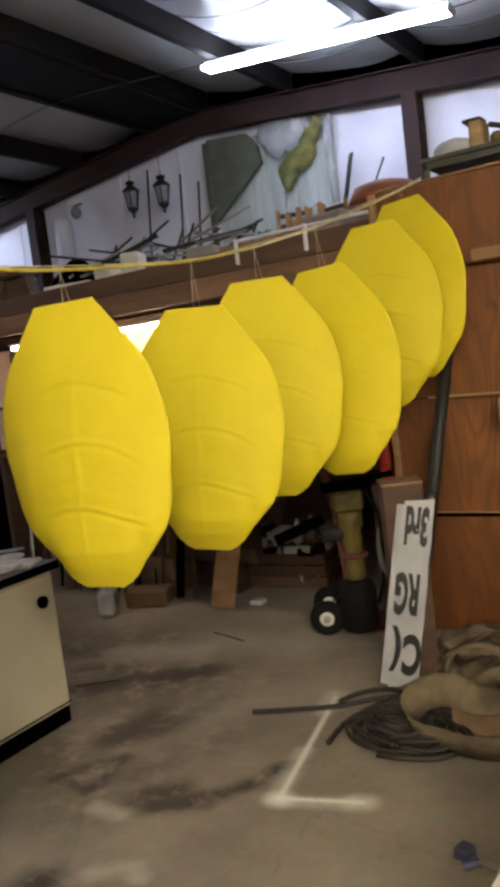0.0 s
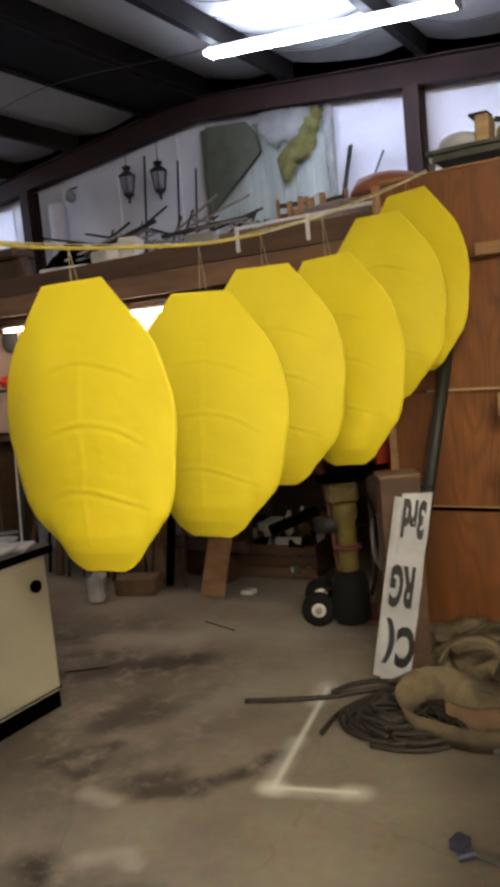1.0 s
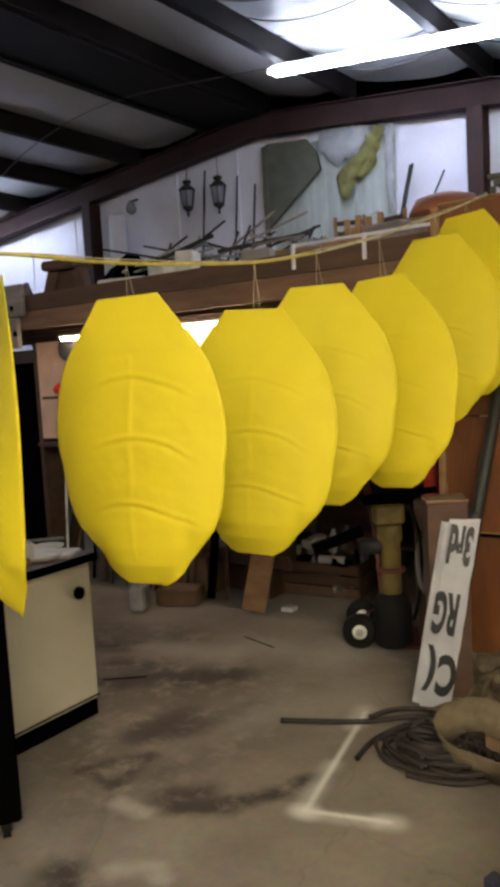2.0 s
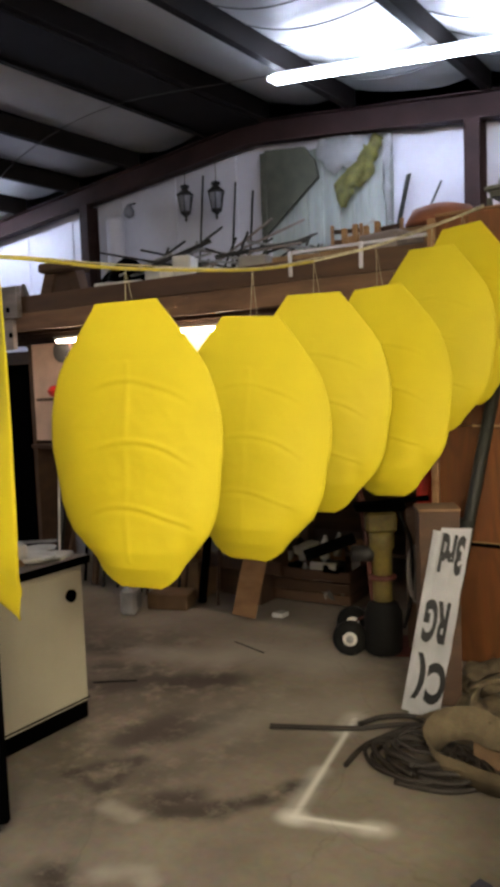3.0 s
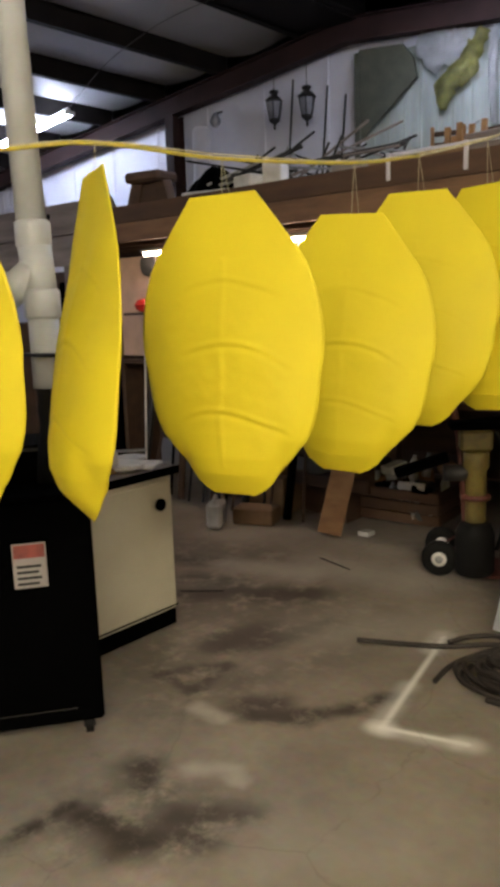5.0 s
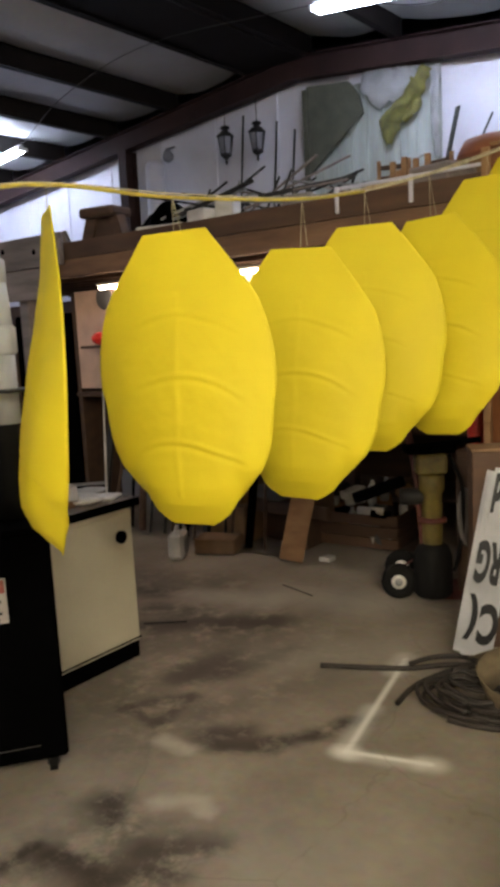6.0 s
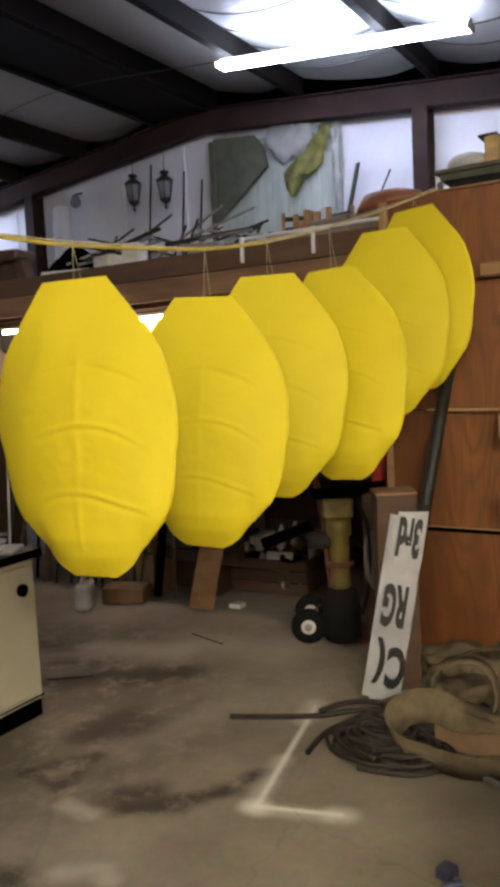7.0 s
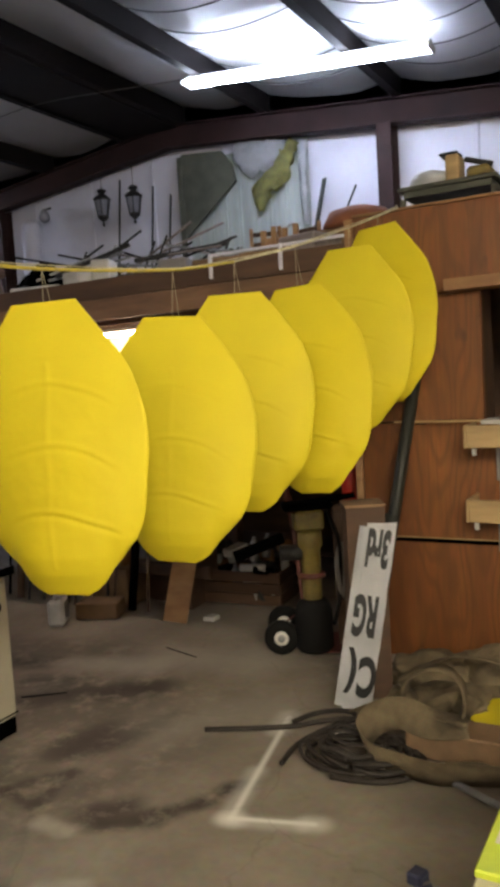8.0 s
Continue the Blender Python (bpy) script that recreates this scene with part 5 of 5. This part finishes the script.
    # wooden chairs and metal frames
    for k, (x, y, turn) in enumerate(((-2.86, 5.5, 20), (-2.62, 5.6, -15))):
        c = thing("wooden_chair", "small old brown wooden chair stored on the loft", "chair", (x, y, DECK_Z), turn, "stored chairs")
        part("seat", box((-0.13, -0.13, 0.25), (0.13, 0.13, 0.27)), RAW_WOOD, c)
        for lx in (-0.115, 0.115):
            part("leg", box((lx - 0.014, -0.13, 0), (lx + 0.014, -0.1, 0.249)), RAW_WOOD, c)
            part("back_post", box((lx - 0.014, 0.131, 0), (lx + 0.014, 0.16, 0.56)), RAW_WOOD, c)
        for z in (0.33, 0.41, 0.49):
            part("slat", box((-0.1, 0.134, z), (0.1, 0.154, z + 0.035)), OLD_WOOD, c)
    c = thing("slatted_crate", "brown wooden slatted crate standing on the loft", "crate", (-2.42, 4.62, DECK_Z), 8)
    for k in range(4):
        part("slat", box((k * 0.075, 0, 0.0), (k * 0.075 + 0.035, 0.03, 0.33 + 0.02 * (k % 2))), RAW_WOOD, c)
    part("rail", box((-0.01, 0.031, 0.08), (0.28, 0.05, 0.12)), RAW_WOOD, c)
    part("rail", box((-0.01, 0.031, 0.24), (0.28, 0.05, 0.28)), RAW_WOOD, c)
    rng = random.Random(21)
    for k in range(64):
        x, y = rng.uniform(-4.6, -2.9), rng.uniform(4.9, 6.3)
        l, a = rng.uniform(0.35, 1.1), rng.uniform(-0.5, 0.6)
        z = DECK_Z + rng.uniform(0.08, 0.42) + 0.06 * (y - 4.9)
        lo_z = DECK_Z + 0.012
        p0 = Vector((x - l / 2, y - 0.2, max(z - a * l / 2, lo_z)))
        p1 = Vector((x + l / 2, y + rng.uniform(-0.2, 0.3), max(z + a * l / 2, lo_z)))
        if k % 5 == 4:
            p0, p1 = Vector((x - 0.1, y, lo_z)), Vector((x + 0.1, y + 0.1, DECK_Z + 0.5))
        tagged(mesh_object("frame_bar", beam(p0, p1, 0.018, 0.018), (IRON, GALV, IRON, GREY_WOOD)[k % 4]), "dark metal frame bar heaped on the loft", "bar", "heaped metal frames")
    for p0, p1 in (((-4.35, 4.75, 2.58), (-3.75, 4.95, 2.78)), ((-3.6, 4.8, 2.62), (-2.9, 5.0, 2.68))):
        tagged(mesh_object("frame_bar", beam(p0, p1, 0.03, 0.03), IRON), "long dark metal bar lying over the loft heap", "bar", "heaped metal frames")
    for k, (x, y, w, d_, h, mat, lab) in enumerate((
            (-4.35, 4.6, 0.42, 0.3, 0.16, PAPER, "pale grey box on the loft"), (-3.98, 4.62, 0.2, 0.2, 0.24, PAPER, "pale grey box on the loft"), (-3.75, 4.62, 0.14, 0.2, 0.3, PAPER, "pale grey box on the loft"),
            (-3.45, 4.65, 0.3, 0.2, 0.17, GREEN_WOOD, "dull green box on the loft"), (-3.15, 4.7, 0.22, 0.2, 0.24, WALL_DIM, "grey box on the loft"), (-2.8, 4.75, 0.34, 0.3, 0.2, CARD, "brown carton on the loft"),
            (-2.4, 4.75, 0.4, 0.3, 0.22, CARD, "brown carton on the loft"), (-5.7, 5.2, 0.4, 0.3, 0.18, IRON, "dark metal box on the loft"), (-3.9, 6.5, 0.8, 0.4, 0.4, WALL_DIM, "grey box on the loft"),
            (-5.0, 6.4, 0.6, 0.4, 0.35, WALL_DIM, "grey box on the loft"), (-2.1, 4.7, 0.3, 0.3, 0.26, GREY_WOOD, "grey wooden box on the loft"))):
        o = tagged(mesh_object("storage_box", box((-w / 2, -d_ / 2, 0), (w / 2, d_ / 2, h), 0.01), mat), lab, "box", "loft boxes")
        o.matrix_basis = pose(x, y, DECK_Z + 0.001, 0, 0, rng.uniform(-20, 20))
    for k, (x, y) in enumerate(((-4.6, 4.95), (-4.25, 5.0), (-4.85, 5.05))):
        bm = bmesh.new()
        bmesh.ops.create_icosphere(bm, subdivisions=3, radius=0.2)
        for q in bm.verts:
            q.co *= 1 + 0.3 * noise.noise(q.co * 6 + Vector((k * 3, 0, 0)))
            q.co.z = max(q.co.z * (1.1 if k else 1.5), -0.12) + 0.12
        o = tagged(mesh_object("black_bag", bm, BLACK, True), "lumpy black plastic bag on the loft", "bag", "black bags")
        o.matrix_basis = pose(x, y, DECK_Z + 0.001, 0, 0, 40 * k)
    s = thing("log_stool", "rough dark wooden stool on the loft edge", "stool", (-5.08, 4.62, DECK_Z), 10)
    part("seat", box((-0.18, -0.14, 0.32), (0.18, 0.14, 0.4), 0.02), OLD_WOOD, s)
    for sx in (-1, 1):
        part("leg", beam((sx * 0.22, -0.02, 0), (sx * 0.12, 0, 0.33), 0.1, 0.1), OLD_WOOD, s)
    part("panel", box((-0.12, -0.02, 0.05), (0.12, 0.02, 0.32)), OLD_WOOD, s)
    g = thing("gable_model", "small pale roof-shaped board on the loft", "board", (-5.5, 4.5, DECK_Z))
    bm = bmesh.new()
    pts = [(-0.14, 0), (0.14, 0), (0.0, 0.26)]
    a, b = [bm.verts.new((x, 0, z)) for x, z in pts], [bm.verts.new((x, 0.04, z)) for x, z in pts]
    bm.faces.new(a)
    bm.faces.new(b[::-1])
    for i in range(3):
        bm.faces.new((a[i], b[i], b[(i + 1) % 3], a[(i + 1) % 3]))
    part("plate", bm, GREY_WOOD, g)
    for (x0, z0, x1, z1, w) in ((-3.3, 3.1, -3.1, 3.62, 0.045), (-3.25, 3.05, -2.77, 3.5, 0.03)):
        tagged(mesh_object("leaning_board", beam((x0, 7.1, DECK_Z + 0.02), (x1, 7.34, z1), w * 1.6, 0.02), GREEN_POLE), "dark narrow board leaning on the white wall", "board", "leaning boards")
    p = thing("clay_trough", "upturned terracotta plastic trough behind the plywood", "trough", (-1.95, 5.2, DECK_Z + 0.0))
    part("crate", box((-0.25, -0.15, 0), (0.25, 0.15, 0.36), 0.01), CARD, p)
    part("shell", lathe([(0.24, 0.361), (0.25, 0.38), (0.2, 0.47), (0.1, 0.5)], 20), TERRACOTTA, p, smooth=True)
    # low green bench with a pale machine on the plywood room's roof
    t = thing("low_table", "dull green low table standing on the loft", "table", (-1.17, 4.72, DECK_Z - 0.0))
    part("top", box((-0.29, -0.14, 0.41), (0.29, 0.14, 0.435)), GREEN_WOOD, t)
    part("apron", box((-0.26, -0.125, 0.37), (0.26, 0.125, 0.409)), GREEN_WOOD, t)
    for lx in (-0.265, 0.265):
        for ly in (-0.11, 0.11):
            part("leg", box((lx - 0.015, ly - 0.015, 0), (lx + 0.015, ly + 0.015, 0.369)), GREEN_WOOD, t)
    m = thing("pale_machine", "pale machine under clear plastic on a low table", "machine", (-1.17, 4.72, DECK_Z + 0.436), 0)
    bm = bmesh.new()
    bmesh.ops.create_icosphere(bm, subdivisions=3, radius=1)
    for q in bm.verts:
        q.co = Vector((q.co.x * 0.13, q.co.y * 0.1, max(q.co.z, -0.6) * 0.06 + 0.036)) * (1 + 0.12 * noise.noise(q.co * 3))
    bmesh.ops.translate(bm, vec=(-0.12, 0, 0), verts=bm.verts)
    part("cover", bm, VINYL_FLAP, m, "crumpled clear plastic cover", True)
    part("block", box((-0.01, -0.1, 0), (0.07, 0.05, 0.15), 0.01), TAN, m)
    part("head", box((-0.05, -0.08, 0.151), (0.06, 0.045, 0.17), 0.006), IRON, m)
    part("motor", box((0.1, -0.08, 0), (0.24, 0.07, 0.07), 0.02), OLIVE, m)
    part("arm", beam((0.08, 0, 0.13), (0.24, 0.0, 0.075), 0.02, 0.03), IRON, m)


build_shell()
build_mezzanine()
build_lights()
shells = build_shells()
build_rope()
build_cabinet()
build_machine()
build_hand_truck()
build_round_lid()
build_crate()
build_plank_and_jug()
build_sign()
build_hose_pile()
build_shelves()
build_under_loft()
build_loft_things()


def motions():
    """The shells swing a little on their cords; the edge-on one twists and swings out."""
    for k, ob in enumerate(shells):
        x, y, z, turn, tip, up = SHELLS[k]
        rows = []
        for t, twist, swing in SWAY.get(k, [(0.0, 0, 0), (8.0, 0, 0)]):
            rows.append((t, pose(x, y, z, swing, tip, turn + twist)))
        walk(ob, rows)


# seconds, twist about the cord, swing forward
SWAY = {
    0: [(0.0, 1, 0), (1.0, 0, 0), (2.0, 2, 0), (3.5, 4, 0), (4.5, 5, 0), (6.0, 4, 0), (7.0, 3, 0), (8.0, 4, 0)],
    6: [(0.0, 4, -1), (2.2, 5, -1), (3.3, 1, 0), (3.6, 2, -0.5), (4.0, -1, 0), (4.2, 4, -2), (4.5, 12, -5), (4.7, 14, -5.5), (5.2, 11, -4), (5.8, 7, -3), (6.2, 4, -2), (8.0, 1, 0)],
}
motions()
